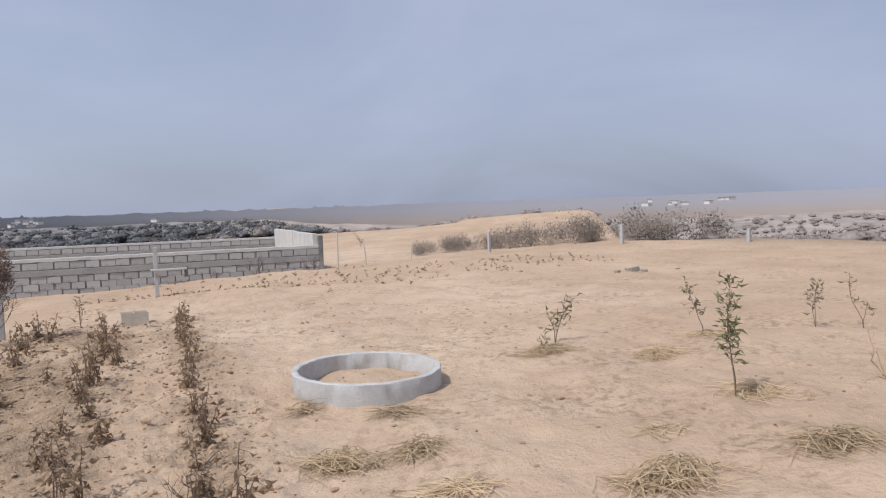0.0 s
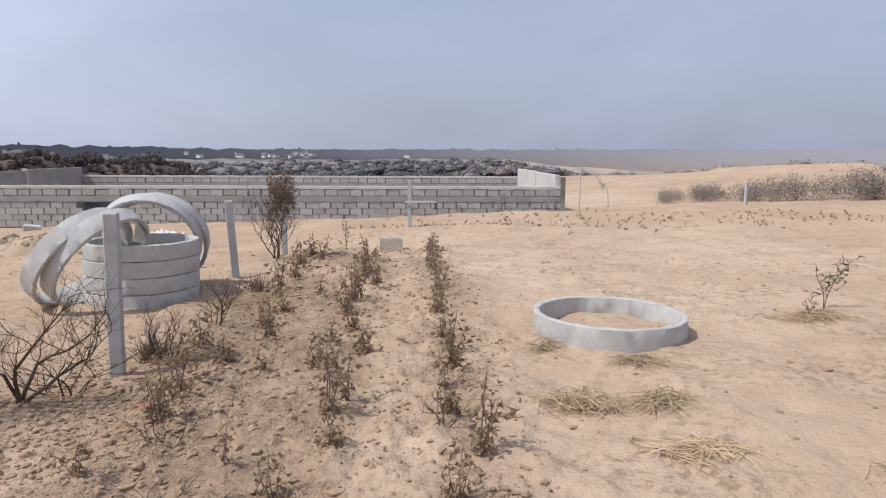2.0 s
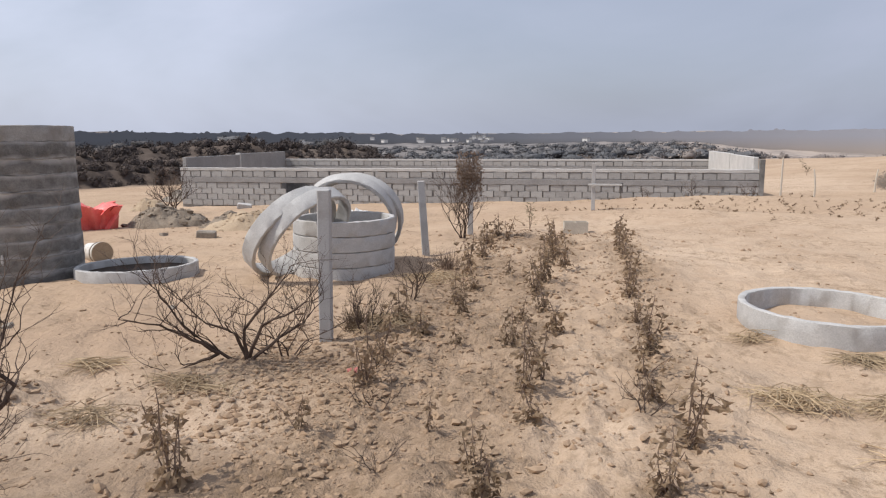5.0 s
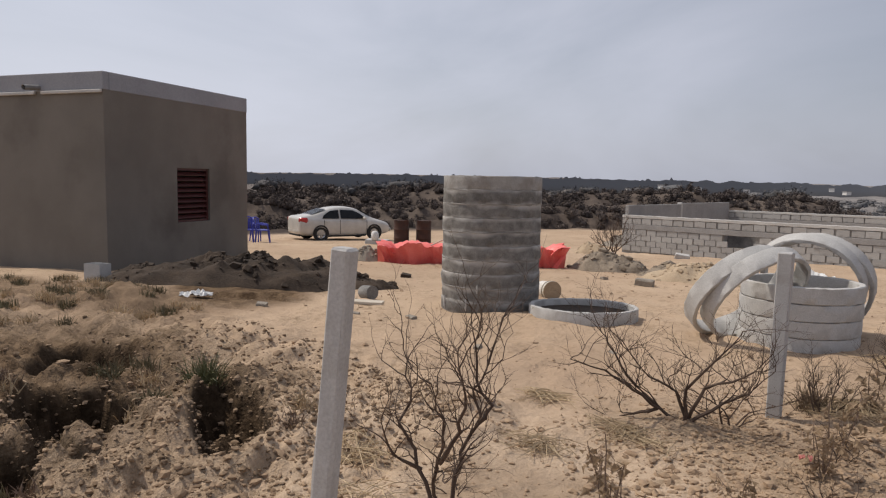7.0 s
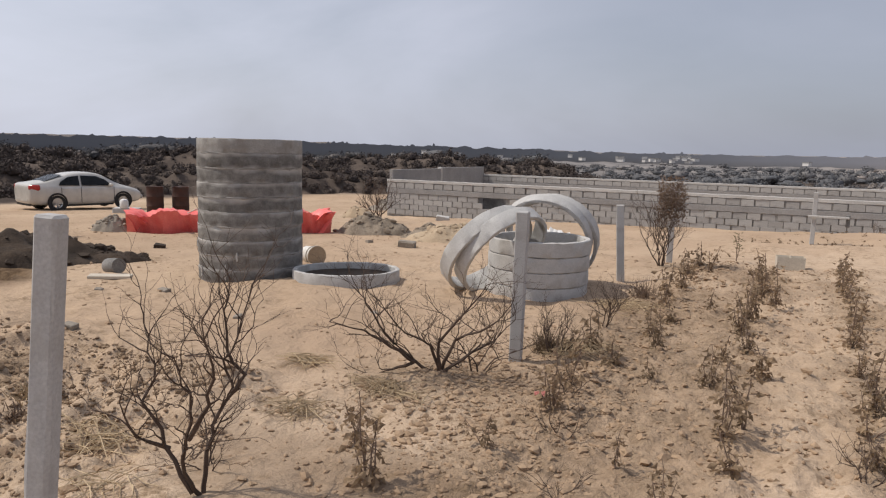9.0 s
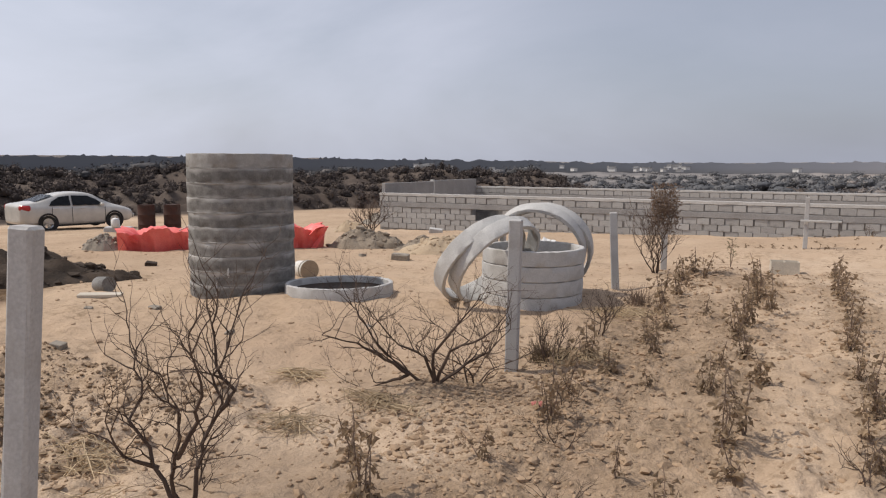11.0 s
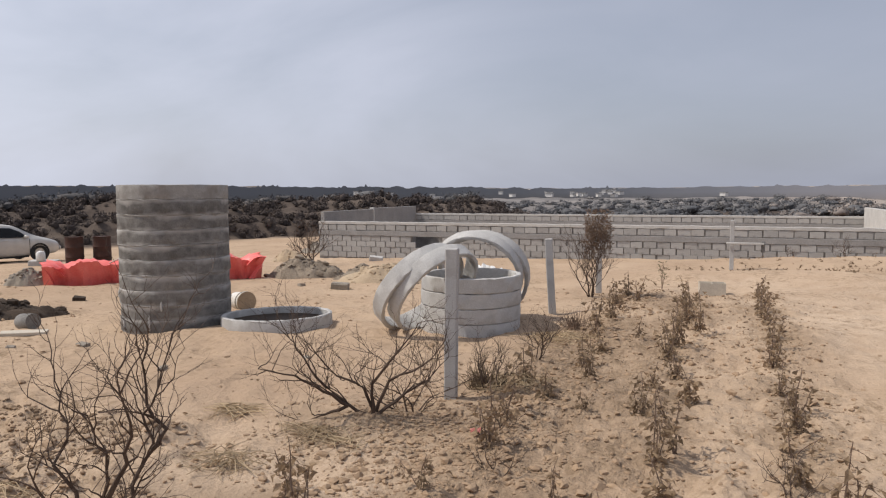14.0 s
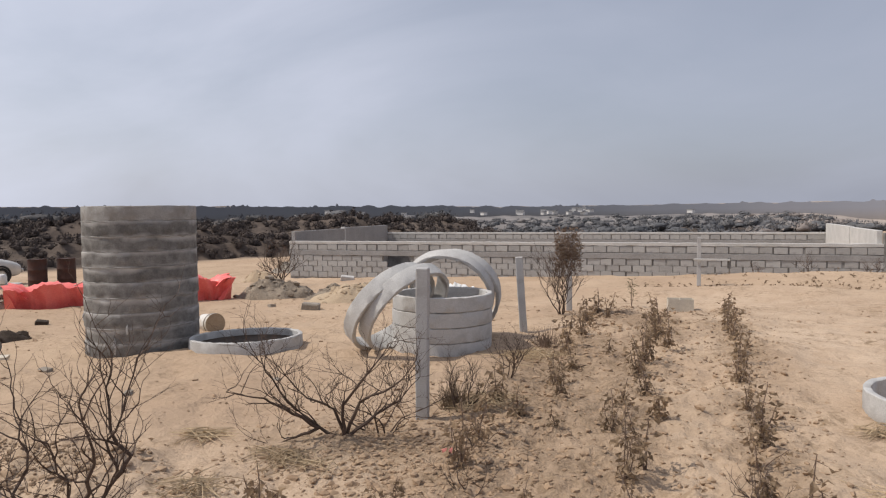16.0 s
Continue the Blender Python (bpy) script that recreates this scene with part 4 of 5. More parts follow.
for k, (x, y, s) in enumerate(((-6.49, 5.48, 0.09), (-6.9, 4.95, 0.06), (-7.7, 9.7, 0.12), (-5.6, 11.0, 0.1), (-8.4, 12.5, 0.12), (10.7, 13.8, 0.2), (10.2, 13.75, 0.12), (11.1, 13.9, 0.12), (-4.8, 4.9, 0.07), (-3.9, 5.9, 0.06), (-5.4, 3.6, 0.08), (-8.2, 4.4, 0.1))):
    rubble_piece("stone", x, y, s * 1.4, s, s * 0.6, k * 37, M_gravel, "small grey stone lying on sand", "stone", 8, 10 + k)


def build_pipe(x, y):
    bm = lathe(bmesh.new(), [(0.001, 0.07), (0.078, 0.07), (0.082, -0.13), (0.098, -0.13), (0.102, -0.115), (0.098, 0.13), (0.001, 0.13)], 32)
    ob = part("concrete_pipe", bm, M_joint)
    ob.matrix_world = pose(x, y, ground_z(x, y) + 0.092, 84, 0, 82)
    tagged(ob, "short length of dark concrete pipe on sand", "pipe")


build_pipe(-8.15, 6.08)
rubble_piece("plank", -7.66, 5.66, 0.50, 0.16, 0.04, 40, M_plank, "short grey plank lying on sand", "plank", 2, 21, 0.0)


def build_bucket(x, y):
    b = thing("plastic_bucket", pose(x, y, ground_z(x, y) + 0.13, 88, 0, 66), "dirty white plastic bucket lying on sand", "bucket")
    part("pail", lathe(bmesh.new(), [(0.0, -0.16), (0.115, -0.16), (0.125, -0.15), (0.145, 0.15), (0.155, 0.15), (0.155, 0.17), (0.138, 0.17), (0.118, -0.14), (0.0, -0.14)], 32), M_whitep, b)
    part("band", lathe(bmesh.new(), [(0.142, 0.09), (0.150, 0.09), (0.151, 0.105), (0.143, 0.105)], 32), M_gravel, b, "grey reinforcing band")
    part("lid", lathe(bmesh.new(), [(0.0, 0.171), (0.15, 0.171), (0.152, 0.185), (0.0, 0.18)], 32), M_sandheap, b, "sandy tan lid")


build_bucket(-6.78, 8.5)


def build_drum(x, y, turn, lean):
    d = thing("oil_drum", pose(x, y, ground_z(x, y), lean, 0, turn), "rusted dark steel oil drum standing on sand", "drum", "oil drums")
    r, h = 0.29, 1.04
    part("shell", lathe(bmesh.new(), [(r, 0.01), (r + 0.008, 0), (r, 0.02), (r, h * 0.32), (r + 0.012, h * 0.34), (r, h * 0.36), (r, h * 0.64), (r + 0.012, h * 0.66), (r, h * 0.68), (r, h - 0.02), (r + 0.008, h), (r - 0.02, h), (r - 0.02, 0.01)], 36), M_rust, d)
    part("drum_lid", lathe(bmesh.new(), [(0, h - 0.03), (r - 0.021, h - 0.03), (r - 0.021, h - 0.015), (0, h - 0.015)], 36), M_rust, d)


build_drum(-20.75, 17.25, 0, 0)
build_drum(-20.25, 17.95, 40, 1)
rubble_piece("cement_slab", -22.4, 17.35, 0.9, 0.5, 0.22, 35, M_conc, "grey cement slab beside the parked car", "slab", 0, 31)
jug = thing("water_jug", pose(-22.35, 17.2, ground_z(-22.4, 17.35) + 0.2), "white plastic water jug on a cement slab", "jug")
part("jug_body", lathe(bmesh.new(), [(0, 0), (0.13, 0), (0.15, 0.03), (0.15, 0.24), (0.11, 0.31), (0.05, 0.33), (0, 0.33)], 24), M_paper, jug)
part("cap", lathe(bmesh.new(), [(0, 0.331), (0.035, 0.331), (0.035, 0.37), (0, 0.37)], 16), M_whitep, jug)


def build_chair(x, y, turn, label):
    c = thing("plastic_chair", pose(x, y, ground_z(x, y), 0, 0, turn), label, "chair", "plastic chairs")
    c.scale = (1.12, 1.12, 1.14)
    for sx in (-1, 1):
        for sy in (-1, 1):
            part("leg", tube(bmesh.new(), [Vector((sx * 0.25, sy * 0.25, 0)), Vector((sx * 0.21, sy * 0.21, 0.43))], [0.022, 0.028], 8), M_bluep, c)
        part("armrest", tube(bmesh.new(), [Vector((sx * 0.22, -0.2, 0.43)), Vector((sx * 0.26, -0.16, 0.62)), Vector((sx * 0.26, 0.1, 0.65)), Vector((sx * 0.22, 0.22, 0.66))], [0.02, 0.024, 0.024, 0.02], 8), M_bluep, c)
    part("seat", box(bmesh.new(), -0.23, 0.23, -0.22, 0.22, 0.42, 0.45, 0.012), M_bluep, c)
    for k in range(5):
        o = part("back_slat", box(bmesh.new(), -0.03, 0.03, -0.01, 0.01, 0, 0.38, 0.006), M_bluep, c)
        o.matrix_local = pose(-0.17 + 0.085 * k, 0.22, 0.44, -12)
    part("top_rail", tube(bmesh.new(), [Vector((-0.22, 0.30, 0.80)), Vector((-0.1, 0.315, 0.86)), Vector((0.1, 0.315, 0.86)), Vector((0.22, 0.30, 0.80))], [0.02, 0.024, 0.024, 0.02], 8), M_bluep, c)


build_chair(-25.1, 13.0, 60, "blue plastic garden chair standing on sand")
build_chair(-24.8, 13.55, 150, "blue plastic garden chair standing on sand")
build_chair(-25.6, 13.85, 100, "blue plastic garden chair standing on sand")


def build_tarp():
    """A tarpaulin wrapped round a long bin: leaning gathered sides, a slack top."""
    a, b = Vector((-13.62, 10.50, 0)), Vector((-10.35, 13.85, 0))
    long, deep, tall = (b - a).length, 1.3, 0.52
    x, y = a.x, a.y
    z0 = min(ground_z(a.x, a.y), ground_z(b.x, b.y)) - 0.02
    path = []
    for u in np.linspace(0, 1, 150, endpoint=False):
        path.append((u * long, 0.0, 0, -1))
    for u in np.linspace(0, 1, 40, endpoint=False):
        path.append((long, u * deep, 1, 0))
    for u in np.linspace(1, 0, 60, endpoint=False):
        path.append((u * long, deep, 0, 1))
    for u in np.linspace(1, 0, 40, endpoint=False):
        path.append((0.0, u * deep, -1, 0))
    bm = bmesh.new()
    rows = []
    for lev in range(15):
        q = lev / 9
        row = []
        for k, (px, py, nx, ny) in enumerate(path):
            n1 = noise.noise(Vector((px * 1.7, py * 1.7, 4)))
            n2 = noise.noise(Vector((px * 6.5 + 0.8 * q, py * 6.5, 9 + 0.5 * q)))
            n3 = noise.noise(Vector((px * 15, py * 15, q * 2)))
            gather = 0.6 + 0.4 * min(1, max(0, (px - 1.0) / 0.6))
            if q <= 1:
                out = -0.26 * (1 - q) + gather * (0.15 * n2 + 0.06 * n3) + 0.12 * n1
                z = tall * q * (1 + 0.26 * n1 + 0.12 * n2) + 0.05 * n3 * q
            else:
                w = (q - 1) / 0.56
                out = -0.42 * w + 0.04 * n2
                z = tall * (1 + 0.26 * n1 + 0.12 * n2) - 0.22 * w * w + 0.14 * (n2 + 0.6 * n3) * w
            row.append(bm.verts.new((px + nx * out, py + ny * out, z)))
        rows.append(row)
    n = len(path)
    for r0, r1 in zip(rows, rows[1:]):
        for k in range(n):
            bm.faces.new((r0[k], r0[(k + 1) % n], r1[(k + 1) % n], r1[k]))
    bm.faces.new(rows[-1])
    bmesh.ops.triangulate(bm, faces=[f for f in bm.faces if len(f.verts) > 4])
    ob = part("red_tarpaulin", bm, M_tarp)
    ob.matrix_world = pose(x, y, z0, 0, 0, math.degrees(math.atan2(b.y - a.y, b.x - a.x)))
    tagged(ob, "bright red tarpaulin wrapped round a long bin", "tarpaulin")


build_tarp()
heap("cement_heap", -14.25, 10.65, 0.5, 0.35, 0.32, 40, M_gravel, "grey heap of building rubble beside the tarpaulin", 0.25, 17)
ob = part("pole", tube(bmesh.new(), [Vector((-13.2, 11.9, 0.05)), Vector((-12.2, 12.9, 0.72))], [0.018, 0.015], 6), M_plank)
tagged(ob, "thin pale pole resting on the red tarpaulin", "pole")


def crumple(name, x, y, rx, ry, h, turn, mat, label, category, seed):
    bm = bmesh.new()
    bmesh.ops.create_grid(bm, x_segments=14, y_segments=10, size=1.0)
    for v in bm.verts:
        p = Vector((v.co.x * 2.4, v.co.y * 2.4, seed))
        v.co = Vector((v.co.x * rx * (1 + 0.3 * noise.noise(p)), v.co.y * ry * (1 + 0.4 * noise.noise(p * 1.7)), h * (0.5 + noise.noise(p * 1.3)) * (1.2 - v.co.length * 0.6)))
    bmesh.ops.solidify(bm, geom=bm.faces[:], thickness=0.004)
    ob = part(name, bm, mat)
    ob.matrix_world = pose(x, y, ground_z(x, y) + 0.012, 0, 0, turn)
    tagged(ob, label, category)


M_rag = material("faded_red_rag", (0.42, 0.14, 0.12), (0.5, 0.2, 0.17), 0.05, 0.01, 0.9, 0.2)
crumple("paper_litter", -9.4, 4.05, 0.21, 0.10, 0.10, 60, M_paper, "crumpled white plastic sheet on sandy soil", "litter", 3)
crumple("plastic_sheet", -4.98, 14.6, 0.48, 0.4, 0.35, 20, M_paper, "crumpled white plastic sheet behind the ring stack", "litter", 5)
crumple("red_rag", -1.60, 4.50, 0.035, 0.03, 0.03, 20, M_rag, "small faded red rag on soil", "litter", 6)

barrier = thing("wooden_bar", pose(0.05, 17.5, ground_z(0.05, 17.5)), "pale wooden bar fixed across a fence post", "bar")
z = 0.42 - ground_z(0.05, 17.5)
part("rail", box(bmesh.new(), -0.12, 0.68, -0.03, 0.03, z - 0.02, z + 0.025, 0.006), M_cap, barrier, "", False)
part("upright", box(bmesh.new(), 0.62, 0.70, 0.031, 0.09, z - 0.2, z + 0.06, 0.008), M_joint, barrier, "dark upright stake", False)

# ---------------- plants ----------------
def grow(bm, p, d, length, radius, depth, rnd, tips, bend=0.45, kids=(2, 3), up=0.15, n=4):
    """One crooked branch and its forks."""
    pts, radii = [p.copy()], [radius]
    seg = 5 if depth > 1 else 4
    for i in range(seg):
        d = (d + Vector((rnd.gauss(0, bend), rnd.gauss(0, bend), rnd.gauss(0, bend) * 0.7 + up)) * 0.62).normalized()
        p = p + d * length / seg
        pts.append(p.copy())
        radii.append(radius * (1 - 0.5 * (i + 1) / seg))
    tube(bm, pts, radii, n if radius > 0.004 else 3)
    if depth == 0:
        tips.append((pts[-1], d))
        return
    for k in range(rnd.randint(*kids)):
        at = rnd.choice(pts[2:])
        side = (d + Vector((rnd.gauss(0, 0.75), rnd.gauss(0, 0.75), rnd.gauss(0, 0.4) + up))).normalized()
        grow(bm, at, side, length * rnd.uniform(0.55, 0.8), radius * 0.55, depth - 1, rnd, tips, bend, kids, up, n)
    grow(bm, pts[-1], d, length * 0.7, radius * 0.5, depth - 1, rnd, tips, bend, kids, up, n)


def leaf(bm, p, d, rnd, size, wide=0.4, curl=0.5):
    """A small folded leaf of four faces."""
    d = d.normalized()
    s = d.orthogonal().normalized()
    s.rotate(Matrix.Rotation(rnd.uniform(0, 6.28), 3, d))
    w = d.cross(s)
    a, m, t = p, p + d * size * 0.5 + w * size * curl * 0.3, p + d * size - w * size * curl * 0.2
    l, r = m + s * size * wide * 0.5 + w * size * 0.12, m - s * size * wide * 0.5 + w * size * 0.12
    va, vl, vm, vr, vt = [bm.verts.new(q) for q in (a, l, m, r, t)]
    bm.faces.new((va, vm, vl))
    bm.faces.new((va, vr, vm))
    bm.faces.new((vl, vm, vt))
    bm.faces.new((vm, vr, vt))


def bare_bush(x, y, tall, stems, spread, seed, label, mat=None, lean=(0, 0), depth=3, radius=0.014, kids=(2, 3), group="bare bushes", up=0.15, bend=0.45):
    rnd = random.Random(seed)
    b = thing("bare_bush", pose(x, y, ground_z(x, y) - 0.03), label, "bush", group)
    tips = []
    for k in range(stems):
        a = rnd.uniform(0, 6.28)
        d = Vector((math.cos(a) * spread + lean[0], math.sin(a) * spread + lean[1], 1)).normalized()
        bm = bmesh.new()
        grow(bm, Vector((math.cos(a) * 0.03, math.sin(a) * 0.03, 0)), d, tall * rnd.uniform(0.34, 0.46), radius * rnd.uniform(0.7, 1.1), depth, rnd, tips, bend, kids, up)
        part("branch", bm, mat or M_twig_dark, b)
    return b, tips


def limbed_bush(x, y, heading, limbs, thick, twig, seed, label, mat=None, depth=2, kids=(1, 2), every=1, bend=0.42, up=0.12):
    """A leafless bush of a few stout crooked limbs, given as steps to the side and up, that fork into twigs."""
    rnd = random.Random(seed)
    b = thing("bare_bush", pose(x, y, ground_z(x, y) - 0.04, 0, 0, heading), label, "bush", "bare bushes")
    wood = []
    for limb in limbs:
        bm = bmesh.new()
        fan, pts = rnd.uniform(-0.45, 0.45), []
        (bx, bz) = limb[0]
        root = min(wood, key=lambda w: (w.x - bx) ** 2 + (w.z - bz) ** 2).y if wood else 0.0
        for i in range(len(limb) - 1):
            (x0, z0), (x1, z1) = limb[i], limb[i + 1]
            for q in (0.0, 0.34, 0.67):
                px, pz = x0 + (x1 - x0) * q, z0 + (z1 - z0) * q
                pts.append(Vector((px + rnd.gauss(0, 0.007), root + fan * math.hypot(px - bx, pz - bz) + rnd.gauss(0, 0.008), pz + rnd.gauss(0, 0.007))))
        pts.append(Vector((limb[-1][0], root + fan * math.hypot(limb[-1][0] - bx, limb[-1][1] - bz), limb[-1][1])))
        wood += pts
        n = len(pts)
        radii = [thick * (1 - 0.80 * i / (n - 1)) for i in range(n)]
        tube(bm, pts, radii, 6)
        tips = []
        for i in range(3, n, every):
            d = (pts[i] - pts[i - 1]).normalized()
            side = (d + Vector((rnd.gauss(0, 0.7), rnd.gauss(0, 0.7), rnd.gauss(0.15, 0.3)))).normalized()
            grow(bm, pts[i], side, twig * rnd.uniform(0.6, 1.2), max(radii[i] * 0.6, 0.0042), depth, rnd, tips, bend, kids, up)
        part("branch", bm, mat or M_twig_dark, b)
    return b


limbed_bush(-2.46, 2.26, 47.6, [
    [(0, 0), (0.02, 0.2), (0.05, 0.36), (0.14, 0.51), (0.11, 0.67), (0.18, 0.78), (0.24, 1.02)],
    [(0.14, 0.50), (0.19, 0.58), (0.13, 0.70), (0.11, 0.84), (0.14, 1.0)],
    [(0, 0.02), (-0.08, 0.18), (-0.06, 0.40), (-0.04, 0.62), (-0.10, 0.80)],
    [(-0.05, 0.06), (-0.16, 0.28), (-0.24, 0.48), (-0.20, 0.64), (-0.24, 0.84)],
    [(-0.06, 0.38), (0.03, 0.55), (0.05, 0.74), (0.01, 0.95)],
    [(-0.15, 0.26), (-0.27, 0.36), (-0.33, 0.56)]], 0.0125, 0.22, 35, "leafless dark branching bush in pale sand")
bare_bush(-2.65, 2.5, 0.36, 4, 0.7, 16, "low leafless tangle of dry twigs on sand", lean=(-0.2, 0.1), kids=(2, 2), radius=0.006)
limbed_bush(-2.38, 4.48, 28, [
    [(0, 0), (-0.2, 0.10), (-0.42, 0.31), (-0.55, 0.52), (-0.63, 0.66)],
    [(-0.2, 0.10), (-0.36, 0.24), (-0.55, 0.38), (-0.78, 0.46)],
    [(0, 0), (-0.02, 0.28), (0.16, 0.50), (0.30, 0.70)],
    [(0, 0.03), (0.09, 0.28), (0.36, 0.38), (0.50, 0.55)],
    [(0, 0), (-0.07, 0.25), (-0.26, 0.36), (-0.44, 0.58)],
    [(-0.2, 0.10), (-0.36, 0.04), (-0.46, 0.02)],
    [(0.02, 0.02), (0.22, 0.16), (0.40, 0.22), (0.55, 0.36)]], 0.015, 0.25, 17, "sprawling leafless dark bush beside a fence post", kids=(2, 3))
bare_bush(-2.25, 4.85, 0.75, 6, 0.8, 18, "sprawling leafless dark bush beside a fence post", lean=(0.1, 0.1), kids=(2, 3), radius=0.009)
bare_bush(-1.85, 5.55, 0.6, 5, 0.5, 19, "thin leafless bush beside a fence post", kids=(2, 3), radius=0.008)
bare_bush(-1.75, 6.7, 0.65, 6, 0.45, 20, "thin leafless bush on dry soil", kids=(2, 3), radius=0.008)
bare_bush(-12.1, 18.6, 1.75, 5, 0.55, 21, "bare dead shrub beside the block wall", lean=(-0.35, 0), kids=(3, 3), radius=0.026)
bare_bush(-1.45, 4.65, 0.42, 3, 0.5, 22, "small leafless twigs in dry soil", depth=2, radius=0.006, group="small twigs")
bare_bush(-1.25, 3.9, 0.34, 3, 0.4, 23, "small leafless twigs in dry soil", depth=2, radius=0.005, group="small twigs")
bare_bush(-1.0, 3.1, 0.32, 3, 0.4, 24, "small leafless twigs in dry soil", depth=2, radius=0.005, group="small twigs")
bare_bush(0.34, 4.1, 0.34, 4, 0.5, 25, "small leafless twigs in dry soil", depth=2, radius=0.006, group="small twigs")
bare_bush(6.23, 4.26, 0.80, 3, 0.45, 26, "thin pale leafless sapling in sand", M_straw, depth=2, radius=0.009, kids=(1, 2), group="saplings")
bare_bush(2.9, 21.4, 0.75, 5, 0.7, 27, "dry leafless bush before the block wall", kids=(2, 2), radius=0.012)
bare_bush(4.4, 21.2, 0.7, 5, 0.7, 28, "dry leafless bush before the block wall", kids=(2, 2), radius=0.012)
bare_bush(1.6, 21.8, 0.6, 4, 0.6, 29, "dry leafless bush before the block wall", kids=(2, 2), radius=0.010)


def dense_bush(x, y, tall, seed):
    """The tall dry bush with a matted brown top."""
    b, tips = bare_bush(x, y, tall, 8, 0.12, seed, "tall dry brown bush with a matted top between fence posts", kids=(2, 3), radius=0.013, up=0.25)
    rnd = random.Random(seed)
    bm = bmesh.new()
    for k in range(1500):
        a = rnd.uniform(0, 6.28)
        q = rnd.random() ** 0.6
        zz = rnd.gauss(tall * 0.80, tall * 0.14)
        p = Vector((0.10 + 0.21 * q * math.cos(a), 0.2 * q * math.sin(a), min(zz, tall * 1.08)))
        leaf(bm, p, Vector((rnd.gauss(0, 1), rnd.gauss(0, 1), rnd.gauss(0.6, 0.8))), rnd, rnd.uniform(0.04, 0.09), 0.22)
    part("foliage", bm, M_twig, b, "matted dry brown twigs and seed heads")


dense_bush(-2.02, 11.05, 1.28, 31)


def plant_meshes(seed, tall, leaves, size, mat_leaf, wide=0.45, droop=0.5, stems=(3, 5), clump=0.2, low=0.22, splay=0.32):
    rnd = random.Random(seed)
    sb, lb = bmesh.new(), bmesh.new()
    for k in range(rnd.randint(*stems)):
        a = rnd.uniform(0, 6.28)
        lean = rnd.uniform(0.04, splay)
        p, d = Vector((0, 0, -0.02)), Vector((math.cos(a) * lean, math.sin(a) * lean, 1)).normalized()
        h = tall * (1.0 if k == 0 else rnd.uniform(0.45, 0.85))
        pts = [p.copy()]
        for i in range(6):
            d = (d + Vector((rnd.gauss(0, 0.14), rnd.gauss(0, 0.14), 0.05))).normalized()
            p = p + d * h / 6
            pts.append(p.copy())
        tube(sb, pts, [0.006 * (1 - 0.1 * i) for i in range(7)], 4)
        for i in range(int(leaves * h / tall)):
            t = rnd.uniform(low, 1.0) * 6
            q = pts[min(int(t), 5)].lerp(pts[min(int(t) + 1, 6)], t % 1)
            out = Vector((rnd.gauss(0, 1), rnd.gauss(0, 1), rnd.gauss(-droop, 0.5)))
            stalk = out.normalized() * rnd.uniform(0.0, clump * 0.3)
            tube(sb, [q, q + stalk], [0.002, 0.0015], 3)
            leaf(lb, q + stalk, out, rnd, size * rnd.uniform(0.6, 1.3), wide, 0.7)
    return mesh_of("stem", sb, M_twig), mesh_of("leaves", lb, mat_leaf, False)


DRY = [plant_meshes(100 + k, 0.26 + 0.04 * k, 18, 0.056, M_deadleaf, 0.6, 0.8) for k in range(6)]
FIELD = ([(0.44 + random.Random(k).uniform(-0.10, 0.10), 2.75 + 0.52 * k + random.Random(k + 7).uniform(-0.17, 0.17), 0.9) for k in range(18)]
         + [(-0.44 + random.Random(50 + k).uniform(-0.17, 0.17), 2.9 + 0.46 * k + random.Random(k + 17).uniform(-0.15, 0.15), 0.95) for k in range(18)]
         + [(-1.30 + random.Random(90 + k).uniform(-0.24, 0.24), 4.3 + 0.58 * k, 1.0) for k in range(13)]
         + [(-1.86, 2.75, 1.05), (-2.2, 3.15, 0.8), (-1.55, 3.45, 0.85), (-1.0, 5.3, 0.9), (-0.9, 7.8, 0.9), (-1.6, 5.7, 1.0), (-0.85, 3.6, 0.7)])
rnd = random.Random(77)
for k, (x, y, s) in enumerate(FIELD):
    i = rnd.randrange(6)
    t = thing("withered_plant", pose(x, y, ground_z(x, y), rnd.uniform(-6, 6), rnd.uniform(-6, 6), rnd.uniform(0, 360)), "withered brown crop plant in a dry row", "plant", "crop rows")
    s *= rnd.uniform(0.75, 1.25)
    t.scale = (s, s, s)
    part("stem", DRY[i][0], None, t)
    part("leaves", DRY[i][1], None, t)


def sapling(x, y, tall, leaves, size, seed, label, mat, stems=(2, 3), low=0.4):
    s, l = plant_meshes(seed, tall, leaves, size, mat, 0.26, -0.4, stems, 0.22, low, 0.13)
    t = thing("sapling", pose(x, y, ground_z(x, y), 0, 0, seed * 31), label, "sapling", "saplings")
    part("stem", s, None, t)
    part("leaves", l, None, t)


sapling(4.55, 7.2, 0.62, 30, 0.095, 201, "young leafy sapling mulched with straw", M_olive)
sapling(4.55, 4.36, 1.0, 85, 0.085, 202, "young green sapling with lance-shaped leaves", M_green, (2, 2), 0.5)
sapling(6.26, 6.6, 0.72, 34, 0.10, 203, "slim young sapling with drooping leaves", M_olive, (1, 2))
sapling(7.96, 6.46, 0.66, 26, 0.09, 204, "slim young sapling with drooping leaves", M_olive, (2, 2))
sapling(8.44, 6.16, 0.78, 16, 0.08, 205, "slim young sapling with few leaves", M_olive, (1, 2))
sapling(4.1, 6.75, 0.22, 12, 0.07, 206, "small leafy shoot in straw mulch", M_olive, (2, 3))
sapling(10.6, 38.3, 0.9, 26, 0.12, 208, "small dark shrub on far sand", M_olive, (2, 3))
